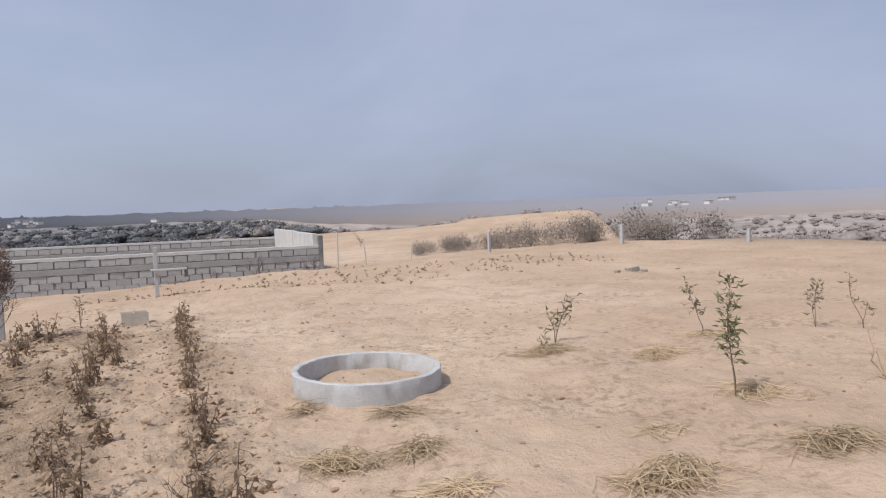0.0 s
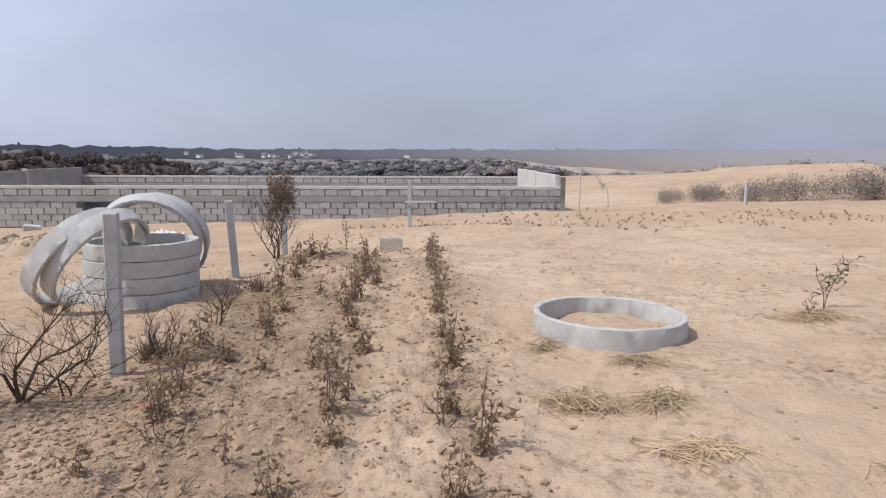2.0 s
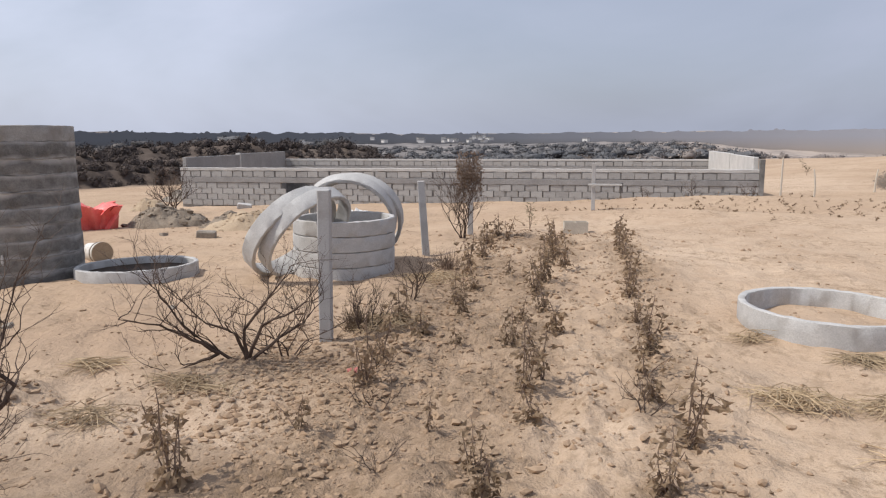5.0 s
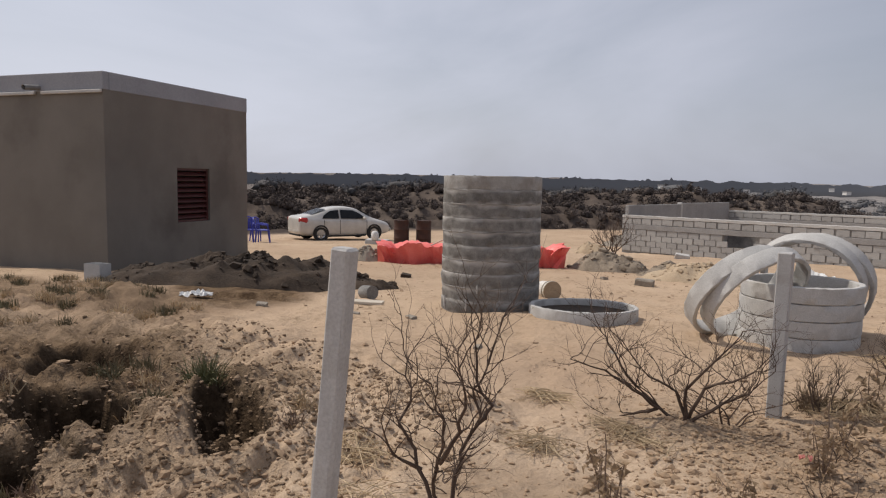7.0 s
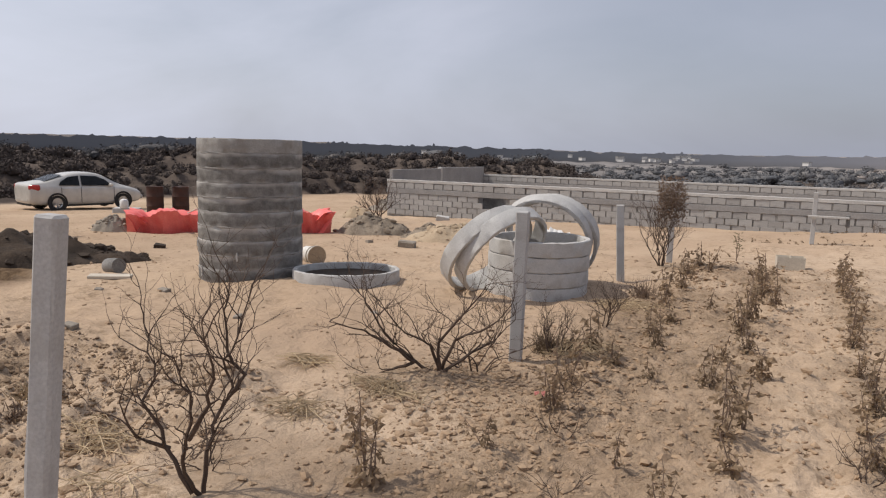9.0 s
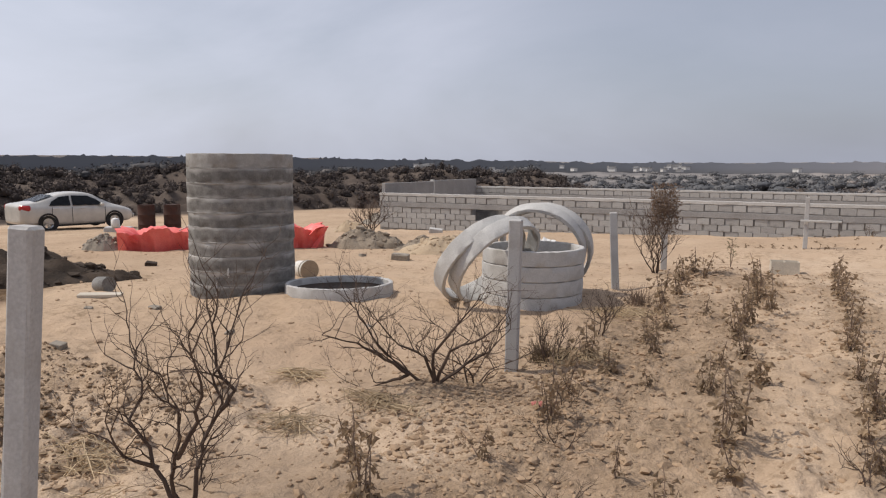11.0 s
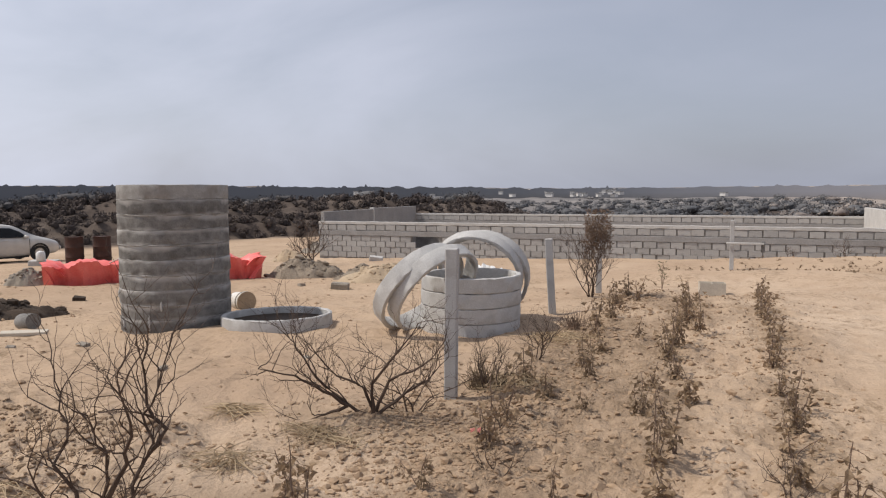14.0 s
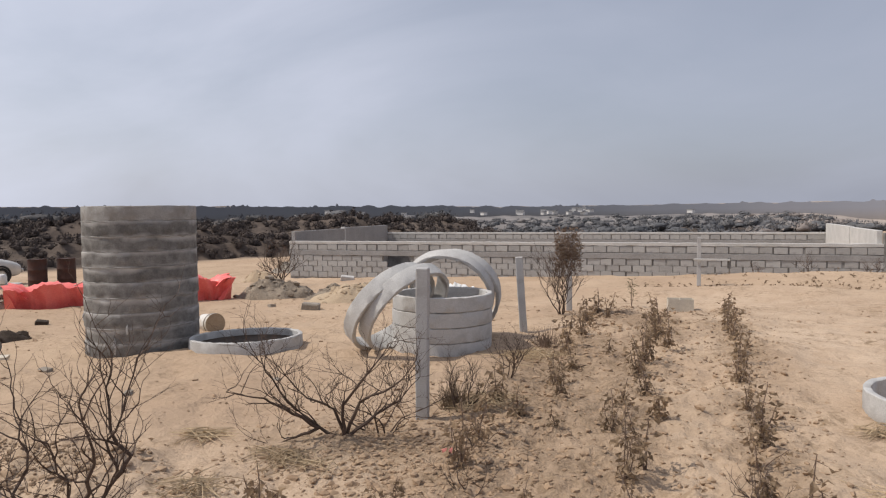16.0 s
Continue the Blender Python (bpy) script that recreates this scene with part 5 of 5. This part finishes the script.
sapling(-1.07, 12.6, 0.5, 18, 0.07, 207, "small leafy shrub at the end of the rows", M_olive, (3, 4))


def straw_pile(x, y, rx, ry, count, seed, arch=0.10, turn=None, label="scattered heap of dry yellow straw on sand"):
    rnd = random.Random(seed)
    bm = bmesh.new()
    z0 = ground_z(x, y)
    for k in range(count):
        a = rnd.gauss(radians(turn), 0.5) if turn is not None else rnd.uniform(0, 6.28)
        cx, cy = rnd.gauss(0, rx * 0.42), rnd.gauss(0, ry * 0.42)
        ln = rnd.uniform(0.14, 0.46)
        rise = rnd.uniform(0.15, 1.0) * arch * math.exp(-((cx / rx) ** 2 + (cy / ry) ** 2) * 1.2)
        pts = []
        for i in range(4):
            u = i / 3 - 0.5
            px, py = cx + math.cos(a) * ln * u + rnd.gauss(0, 0.008), cy + math.sin(a) * ln * u + rnd.gauss(0, 0.008)
            pts.append(Vector((px, py, max(0.004, ground_z(x + px, y + py) - z0 + 0.006 + rise * (1 - 2.4 * u * u)))))
        tube(bm, pts, [0.0022, 0.0030, 0.0028, 0.0014], 3)
    ob = part("straw_heap", bm, M_straw)
    ob.location = (x, y, z0)
    tagged(ob, label, "straw", "straw heaps", "stuff")


for k, (x, y, rx, ry, c, arch) in enumerate(((1.28, 4.5, 0.34, 0.22, 170, 0.16), (1.78, 4.45, 0.26, 0.18, 110, 0.12), (1.74, 3.72, 0.36, 0.16, 110, 0.07), (1.28, 5.9, 0.12, 0.10, 50, 0.12), (1.95, 5.38, 0.26, 0.18, 110, 0.06),
                                             (5.1, 6.0, 0.36, 0.22, 120, 0.10), (4.8, 4.4, 0.36, 0.2, 130, 0.08), (4.25, 3.2, 0.42, 0.25, 210, 0.15), (3.0, 3.3, 0.5, 0.28, 260, 0.16), (4.15, 6.66, 0.5, 0.32, 220, 0.10),
                                             (-3.35, 4.15, 0.20, 0.14, 70, 0.07), (-2.75, 3.3, 0.17, 0.12, 60, 0.14), (-2.5, 3.95, 0.36, 0.18, 110, 0.07), (-3.4, 2.4, 0.24, 0.18, 60, 0.12), (3.5, 4.0, 0.3, 0.2, 30, 0.03), (-2.9, 2.05, 0.28, 0.22, 34, 0.08),
                                             (-1.7, 5.7, 0.4, 0.3, 150, 0.12), (-1.75, 7.6, 0.5, 0.4, 160, 0.08), (6.3, 6.6, 0.3, 0.2, 80, 0.06))):
    straw_pile(x, y, 0.85 * rx, 0.85 * ry, int(0.85 * c), 300 + k, arch)


def grass_tuft(x, y, tall, count, seed, mat, label):
    rnd = random.Random(seed)
    bm = bmesh.new()
    for k in range(count):
        a, lean = rnd.uniform(0, 6.28), rnd.uniform(0.1, 1.1)
        h = tall * rnd.uniform(0.5, 1.1)
        d = Vector((math.cos(a) * lean, math.sin(a) * lean, 1)).normalized()
        b = Vector((rnd.gauss(0, 0.05), rnd.gauss(0, 0.05), -0.02))
        tube(bm, [b, b + d * h * 0.6, b + d * h + Vector((0, 0, -0.25 * h * lean))], [0.004, 0.003, 0.001], 3)
    ob = part("grass_tuft", bm, mat)
    ob.location = (x, y, ground_z(x, y))
    tagged(ob, label, "grass", "grass tufts")


grass_tuft(-1.95, 5.65, 0.30, 130, 398, M_deadleaf, "brown dry grass clump beside a fence post")
grass_tuft(-1.7, 8.3, 0.3, 110, 399, M_twig, "brown dry grass clump beside the ring stack")
grass_tuft(-5.2, 2.28, 0.30, 190, 400, M_green, "green grass tuft on the crumbled bank")
rnd = random.Random(410)
for k in range(100):
    grass_tuft(rnd.uniform(-13.6, -8.4), rnd.uniform(1.0, 3.9), 0.15, 55, 411 + k, M_olive if k % 2 else M_straw, "low dry grass tuft on sandy soil")


for k in range(26):
    grass_tuft(rnd.uniform(-6.6, -3.7), rnd.uniform(0.5, 2.5), rnd.uniform(0.10, 0.2), 60, 611 + k, (M_straw, M_olive, M_twig)[k % 3], "dry grass tuft on the crumbled bank")


def dry_weeds():
    """A straggling line of dead stalks and leaf heaps along the field's far edge."""
    g = random.Random(71)
    bm = bmesh.new()
    for k in range(240):
        x = g.uniform(-1.5, 12.5)
        y = 17.6 + 0.06 * (x - 5) ** 1 + g.gauss(0, 1.4)
        base = Vector((x, y, ground_z(x, y) - 0.01))
        d = Vector((g.gauss(0, 0.5), g.gauss(0, 0.5), 1)).normalized()
        h = g.uniform(0.02, 0.13)
        tube(bm, [base, base + d * h * 0.6, base + d * h + Vector((g.gauss(0, 0.03), 0, 0))], [0.006, 0.005, 0.002], 3)
        for i in range(4):
            leaf(bm, base + d * h * g.uniform(0.2, 1.0), Vector((g.gauss(0, 1), g.gauss(0, 1), g.gauss(0, 0.6))), g, g.uniform(0.04, 0.08), 0.6, 0.6)
    tagged(part("dry_weeds", bm, M_deadleaf), "straggling dead brown weeds on far sand", "weeds", kind="stuff")


dry_weeds()


# ---------------- loose cover: clods, fallen leaves, scrub ----------------
def scatter_clods(name, label, mat, count, seed, mean, most, bank):
    rnd = random.Random(seed)
    vs, fs = [], []
    spots = []
    for k in range(count):
        zone = 0.5 if bank else rnd.random()
        if zone < 0.42:
            x, y = rnd.choice((0.42, -0.42, -1.3, -1.3)) + rnd.gauss(0, 0.26), 1.8 + 10.5 * rnd.random() ** 1.2
        elif zone < 0.6:
            x, y = (-3.3 if bank else -2.8) - abs(rnd.gauss(0, 1.9)), rnd.uniform(0.2, 3.6)
        elif zone < 0.80:
            x, y = rnd.gauss(-1.9, 0.5), rnd.gauss(4.3, 0.9)
        elif zone < 0.88:
            cx, cy = rnd.choice(((-9.6, 14.5), (-7.9, 14.3), (-11.4, 6.0), (-9.9, 7.2), (-13.8, 10.9), (-4, 20), (2, 20)))
            x, y = cx + rnd.gauss(0, 0.9), cy + rnd.gauss(0, 0.7)
        else:
            x, y = rnd.uniform(-9, 6), rnd.uniform(2.2, 13)
        spots.append((x, y))
    xy = np.array(spots)
    zz = height(xy[:, 0], xy[:, 1])
    seed_bm = bmesh.new()
    bmesh.ops.create_icosphere(seed_bm, subdivisions=1, radius=1.0)
    ball = [v.co.copy() for v in seed_bm.verts]
    tris = [tuple(v.index for v in f.verts) for f in seed_bm.faces]
    seed_bm.free()
    for (x, y), z in zip(spots, zz):
        s = min(0.005 + rnd.expovariate(1 / mean), most)
        o = len(vs)
        a = rnd.uniform(0, 6.28)
        c, w = math.cos(a), math.sin(a)
        lx, ly, lz = rnd.uniform(0.9, 1.6), rnd.uniform(0.7, 1.1), rnd.uniform(0.45, 0.8)
        for p in ball:
            j = s * rnd.uniform(0.6, 1.3)
            dx, dy = p.x * lx, p.y * ly
            vs.append((x + j * (c * dx - w * dy), y + j * (w * dx + c * dy), z + j * p.z * lz + s * 0.15))
        for f in tris:
            fs.append(tuple(o + i for i in f))
    me = bpy.data.meshes.new(name)
    me.from_pydata(vs, [], fs)
    me.materials.append(mat)
    tagged(new(name, me), label, "soil", kind="stuff")


def scatter_leaves():
    rnd = random.Random(6)
    bm = bmesh.new()
    for k in range(850):
        x, y = rnd.choice((0.42, 0.5, -0.42, -1.3, -1.35)) + rnd.gauss(0, 0.3), 2.0 + 10 * rnd.random() ** 1.1
        if k % 5 == 0:
            x, y = rnd.gauss(-2.5, 0.7), rnd.gauss(4.3, 0.8)
        if k % 17 == 0:
            x, y = rnd.uniform(-6, 6), rnd.uniform(2.5, 11)
        leaf(bm, Vector((x, y, ground_z(x, y) + 0.012)), Vector((rnd.gauss(0, 1), rnd.gauss(0, 1), 0.15)), rnd, rnd.uniform(0.02, 0.045), 0.5, 0.6)
    tagged(part("fallen_leaves", bm, M_deadleaf), "curled brown fallen leaves strewn between the rows", "leaves", kind="stuff")


M_clod = material("soil_clod", (0.25, 0.168, 0.105), (0.39, 0.275, 0.178), 0.5, 0.03, 0.97, 0.4)
M_loam = material("loam_clod", (0.12, 0.077, 0.045), (0.27, 0.185, 0.115), 0.4, 0.03, 0.97, 0.4)
scatter_clods("soil_clods", "crumbled brown soil clods strewn on sand", M_clod, 12000, 5, 0.0075, 0.036, False)
scatter_clods("bank_clods", "crumbled dark soil clods on the broken bank", M_loam, 7500, 15, 0.0055, 0.030, True)
scatter_leaves()


def scrub_mesh(name, spots, mat, label, tris, seed, kind="stuff"):
    """Many small leaf triangles round each spot (x, y, z, width, height)."""
    rng = np.random.default_rng(seed)
    sp = np.repeat(np.array(spots), tris, axis=0)
    n = len(sp)
    u = rng.normal(size=(n, 3))
    u /= np.linalg.norm(u, axis=1, keepdims=True)
    rad = rng.random(n) ** 0.4 * (0.75 + 0.5 * rng.random(n))
    c = np.stack([sp[:, 0] + u[:, 0] * rad * sp[:, 3], sp[:, 1] + u[:, 1] * rad * sp[:, 3], sp[:, 2] + sp[:, 4] * (0.42 + 0.5 * u[:, 2] * rad)], -1)
    size = (0.5 + rng.random(n)) * sp[:, 4] * 1.0 / np.sqrt(tris)
    tri = c[:, None, :] + rng.normal(size=(n, 3, 3)) * size[:, None, None] * np.array([0.6, 0.6, 0.75])
    me = bpy.data.meshes.new(name)
    me.from_pydata(tri.reshape(-1, 3).tolist(), [], np.arange(n * 3).reshape(-1, 3).tolist())
    me.materials.append(mat)
    return tagged(new(name, me), label, "scrub", kind=kind)


def leafy(m, share=0.5):
    """Thin leaves: part of the light passes through to the other side."""
    n, l = m.node_tree.nodes, m.node_tree.links
    bs, out = n["Principled BSDF"], n["Material Output"]
    tr, mx = n.new("ShaderNodeBsdfTranslucent"), n.new("ShaderNodeMixShader")
    l.new(bs.inputs["Base Color"].links[0].from_socket, tr.inputs["Color"])
    mx.inputs[0].default_value = share
    l.new(bs.outputs[0], mx.inputs[1])
    l.new(tr.outputs[0], mx.inputs[2])
    l.new(mx.outputs[0], out.inputs["Surface"])


for m in (M_deadleaf, M_olive, M_green):
    leafy(m, 0.4)
def scrub_tones(name, low, mid, high):
    """Scrub with haze in its tones: every clump and leaf takes its own tone between three."""
    m = material(name, low, mid, 2.0, 0.3, 0.95, 0.0)
    n, l = m.node_tree.nodes, m.node_tree.links
    bs = n["Principled BSDF"]
    geo, ramp, mx = n.new("ShaderNodeNewGeometry"), n.new("ShaderNodeValToRGB"), n.new("ShaderNodeMix")
    stops = ramp.color_ramp.elements
    stops[0].position, stops[0].color = 0.1, (*low, 1)
    stops[1].position, stops[1].color = 1.0, (*high, 1)
    stops.new(0.72).color = (*mid, 1)
    mx.data_type = "RGBA"
    mx.inputs["Factor"].default_value = 0.55
    bs.inputs["Specular IOR Level"].default_value = 0.05
    old = bs.inputs["Base Color"].links[0].from_socket
    l.new(geo.outputs["Random Per Island"], ramp.inputs["Fac"])
    l.new(old, mx.inputs["A"])
    l.new(ramp.outputs["Color"], mx.inputs["B"])
    l.new(mx.outputs["Result"], bs.inputs["Base Color"])
    return m


def clump_mesh(name, spots, mat, label, leaves, seed):
    """Ragged bushes, each a torn crown with loose leaf sprays round it; spots are rows of x, y, z, half width, height."""
    rng = np.random.default_rng(seed)
    bm = bmesh.new()
    bmesh.ops.create_icosphere(bm, subdivisions=2, radius=1.0)
    ball = np.array([v.co[:] for v in bm.verts])
    tri = np.array([[v.index for v in f.verts] for f in bm.faces])
    bm.free()
    sp = np.array(spots)
    n, nb = len(sp), len(ball)
    wob = 0.55 + 0.75 * rng.random((n, nb, 1))
    size = np.stack([sp[:, 3], sp[:, 3] * (0.7 + 0.5 * rng.random(n)), sp[:, 4] * 0.5], -1)[:, None, :]
    at = np.stack([sp[:, 0], sp[:, 1], sp[:, 2] + sp[:, 4] * 0.38], -1)[:, None, :]
    crown = (ball[None] * wob * size * 0.62 + at).reshape(-1, 3)
    faces = (tri[None] + (np.arange(n) * nb)[:, None, None]).reshape(-1, 3)
    u = rng.normal(size=(n, leaves, 3))
    u /= np.linalg.norm(u, axis=2, keepdims=True)
    u[:, :, 2] = np.abs(u[:, :, 2]) * 1.1 - 0.1
    mid = u * (0.3 + 0.85 * rng.random((n, leaves, 1))) * size + at
    leaf_size = (0.03 + 0.06 * rng.random((n, leaves, 1, 1))) * sp[:, 4][:, None, None, None]
    spray = (mid[:, :, None, :] + rng.normal(size=(n, leaves, 3, 3)) * leaf_size).reshape(-1, 3)
    co = np.concatenate([crown, spray])
    fs = np.concatenate([faces, len(crown) + np.arange(len(spray)).reshape(-1, 3)])
    me = bpy.data.meshes.new(name)
    me.vertices.add(len(co))
    me.vertices.foreach_set("co", co.ravel())
    me.loops.add(fs.size)
    me.loops.foreach_set("vertex_index", fs.ravel())
    me.polygons.add(len(fs))
    me.polygons.foreach_set("loop_start", np.arange(len(fs)) * 3)
    me.update(calc_edges=True)
    me.materials.append(mat)
    return tagged(new(name, me), label, "scrub", kind="stuff")


# haze is put into these base colours, palest towards the east
M_scrub_west = scrub_tones("dark_hazed_scrub", (0.075, 0.073, 0.076), (0.11, 0.105, 0.104), (0.19, 0.172, 0.158))
M_scrub_mid = scrub_tones("hazed_scrub", (0.105, 0.108, 0.116), (0.155, 0.152, 0.153), (0.33, 0.30, 0.28))
M_scrub_east = scrub_tones("pale_hazed_scrub", (0.205, 0.18, 0.165), (0.29, 0.25, 0.225), (0.40, 0.34, 0.30))
rng = np.random.default_rng(12)
belts = {"west": [], "mid": [], "east": []}
for k in range(5200):
    az = rng.uniform(-64, 88)
    e = float(edge_of_sand(az))
    r = e + 3 + 280 * rng.random() ** 1.7
    if az > 14 and r < e + 12 or -12 < az < 20 and r < 48:
        continue
    x, y = -r * math.sin(radians(az)), r * math.cos(radians(az))
    h = rng.uniform(0.5, 1.4) * (1 + r / 320) * (0.55 if az < -14 and r < 90 else 0.8)
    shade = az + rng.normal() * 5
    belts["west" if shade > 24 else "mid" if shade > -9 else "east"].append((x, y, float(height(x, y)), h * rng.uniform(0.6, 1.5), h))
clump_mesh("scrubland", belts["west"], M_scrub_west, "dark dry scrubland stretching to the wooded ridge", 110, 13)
clump_mesh("scrubland", belts["mid"], M_scrub_mid, "scrubland greyed with painted haze, stretching to the horizon", 110, 23)
clump_mesh("scrubland", belts["east"], M_scrub_east, "scrubland paled with painted haze on the far plain", 90, 33)

# the overgrown bank behind the yard and the thickets past the sand's edge
spots = []
for k in range(1700):
    az = rng.uniform(14, 86)
    r = float(edge_of_sand(az)) + 1.6 + 15 * rng.random() ** 1.3
    x, y = -r * math.sin(radians(az)), r * math.cos(radians(az))
    h = rng.uniform(0.3, 0.85)
    spots.append((x, y, ground_z(x, y) - 0.1, h * rng.uniform(0.35, 0.7), h))
# base tones lifted to include haze over the bank
M_bank = scrub_tones("overgrown_bank", (0.072, 0.060, 0.056), (0.112, 0.092, 0.083), (0.21, 0.17, 0.142))
clump_mesh("bank_scrub", spots, M_bank, "dark dry scrub overgrowing the eroded earth bank", 170, 14)


def thicket(az, r, width, tall, seed, count=7):
    g = random.Random(seed)
    sp = []
    for k in range(count):
        a, q = az + g.gauss(0, width / r * 24), r + g.uniform(0, 2.5)
        x, y = -q * math.sin(radians(a)), q * math.cos(radians(a))
        h = tall * g.uniform(0.6, 1.1)
        sp.append((x, y, ground_z(x, y), h * 0.55, h))
    ob = scrub_mesh("thicket", sp, M_thicket, "grey-brown dry thicket past the sand edge", 1200, seed, "")
    tagged(ob, "", "bush", "thickets")


M_thicket = material("dry_thicket", (0.17, 0.142, 0.118), (0.33, 0.28, 0.235), 1.2, 0.15, 0.95, 0.0)
for az, r, w, t, s in ((-32, 30.5, 3.0, 1.25, 501), (-36.5, 30.5, 2.6, 1.55, 502), (-40.5, 30.5, 2.4, 1.65, 503), (-26.5, 29.5, 1.3, 0.9, 504), (-23.6, 28.5, 0.8, 0.8, 505), (-29.2, 30, 1.6, 1.3, 506), (-20.8, 27.5, 0.5, 0.6, 507), (-44.5, 32, 2.2, 1.0, 508)):
    thicket(az, r, w, t, s)


def far_houses():
    g = random.Random(9)
    for k in range(34):
        az = g.choice((g.gauss(12, 3), g.gauss(10, 1.5), g.uniform(-2, 40), g.uniform(-48, -38)))
        r = g.uniform(395, 412)
        x, y = -r * math.sin(radians(az)), r * math.cos(radians(az))
        w, d, h = g.uniform(2, 5), g.uniform(2, 4), g.uniform(0.3, 0.8)
        t = thing("distant_house", pose(x, y, 1.65 + r * g.uniform(-0.006, 0.0), 0, 0, g.uniform(0, 90)), "small pale flat-roofed house among distant scrub", "house", "distant houses")
        part("wall", box(bmesh.new(), -w / 2, w / 2, -d / 2, d / 2, -1.2, h), M_farhouse, t, "", False)
        part("roof", box(bmesh.new(), -w / 2 - 0.3, w / 2 + 0.3, -d / 2 - 0.3, d / 2 + 0.3, h, h + 0.2), M_beam, t, "grey flat roof", False)


far_houses()


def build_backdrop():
    """The far ridge with its tree line; haze is part of its colour."""
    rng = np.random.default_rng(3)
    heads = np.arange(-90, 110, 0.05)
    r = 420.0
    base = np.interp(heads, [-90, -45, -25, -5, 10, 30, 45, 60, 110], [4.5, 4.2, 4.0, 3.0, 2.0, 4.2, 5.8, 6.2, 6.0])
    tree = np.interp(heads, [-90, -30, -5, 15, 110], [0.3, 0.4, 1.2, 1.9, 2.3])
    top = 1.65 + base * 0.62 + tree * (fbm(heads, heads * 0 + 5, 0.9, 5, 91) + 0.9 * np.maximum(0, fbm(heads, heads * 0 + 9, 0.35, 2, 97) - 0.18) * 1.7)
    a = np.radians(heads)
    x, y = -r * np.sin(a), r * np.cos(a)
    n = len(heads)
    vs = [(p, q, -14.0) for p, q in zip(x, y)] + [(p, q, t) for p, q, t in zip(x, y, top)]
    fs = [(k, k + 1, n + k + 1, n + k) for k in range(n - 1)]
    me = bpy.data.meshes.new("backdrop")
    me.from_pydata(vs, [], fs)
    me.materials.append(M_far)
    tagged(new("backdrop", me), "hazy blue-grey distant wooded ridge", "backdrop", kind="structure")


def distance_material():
    """Far land, haze put into its colour: dull scrub below, grey-blue with distance above, paler over the open plain.
    """
    m = material("hazed_distant_land", (0.13, 0.118, 0.105), (0.20, 0.18, 0.16), 9.0, 1.5, 1.0, 0.0)
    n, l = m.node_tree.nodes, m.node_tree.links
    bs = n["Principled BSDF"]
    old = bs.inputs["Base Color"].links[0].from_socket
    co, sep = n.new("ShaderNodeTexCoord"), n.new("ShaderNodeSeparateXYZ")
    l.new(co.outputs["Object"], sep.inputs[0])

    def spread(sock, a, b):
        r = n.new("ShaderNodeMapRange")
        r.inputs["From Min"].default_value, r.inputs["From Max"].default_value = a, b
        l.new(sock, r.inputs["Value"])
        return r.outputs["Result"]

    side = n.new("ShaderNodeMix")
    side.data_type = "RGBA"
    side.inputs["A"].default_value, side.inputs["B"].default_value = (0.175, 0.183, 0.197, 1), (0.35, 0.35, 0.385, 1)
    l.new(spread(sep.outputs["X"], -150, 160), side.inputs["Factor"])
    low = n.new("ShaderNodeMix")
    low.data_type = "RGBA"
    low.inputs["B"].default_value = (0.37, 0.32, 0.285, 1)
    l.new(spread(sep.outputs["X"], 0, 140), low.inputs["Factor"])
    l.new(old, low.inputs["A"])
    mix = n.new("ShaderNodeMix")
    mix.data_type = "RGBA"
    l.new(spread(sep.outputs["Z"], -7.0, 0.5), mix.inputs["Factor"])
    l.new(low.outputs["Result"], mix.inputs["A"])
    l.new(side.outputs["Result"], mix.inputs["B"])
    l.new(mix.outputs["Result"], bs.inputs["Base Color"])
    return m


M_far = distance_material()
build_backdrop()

# ---------------- the blocks of the unfinished building ----------------
def block_mesh(name, w, h, d=0.06):
    return mesh_of(name, box(bmesh.new(), -w / 2, w / 2, 0, d, -h / 2, h / 2, 0.004), M_block, False)


B_W, B_H = 0.41, 0.205
whole = [block_mesh("block", B_W - 0.014 - 0.012 * k, B_H - 0.004 - 0.005 * (k % 3)) for k in range(5)]
half = block_mesh("half_block", B_W / 2 - 0.018, B_H - 0.01)
rnd = random.Random(8)


def course(parent, y, z, shift, skip=None):
    x = BX0
    first = True
    while x < BX1 - 0.1:
        w = B_W / 2 if (first and shift) else B_W
        w = min(w, BX1 - x)
        first = False
        if not (skip and skip[0] < x + w / 2 < skip[1]):
            me = half if w < 0.3 else rnd.choice(whole)
            ob = part("block", me, M_block, parent)
            ob.location = (x + w / 2 + rnd.uniform(-0.012, 0.012), y + rnd.uniform(-0.016, 0.008), z + rnd.uniform(-0.008, 0.008))
            ob.rotation_euler = (rnd.uniform(-0.02, 0.02), rnd.uniform(-0.016, 0.016), rnd.uniform(-0.03, 0.03))
        x += w


course(front, BY0 - 0.004, BTOP - 0.226, False)
for k in range(4):
    course(front, BY0 - 0.004, BTOP - 0.53 - B_H * (k + 0.5), k % 2 == 0, (OX0, OX1) if k < 2 else None)
course(rear, BY1 - 0.004, BTOP - 0.18, False)
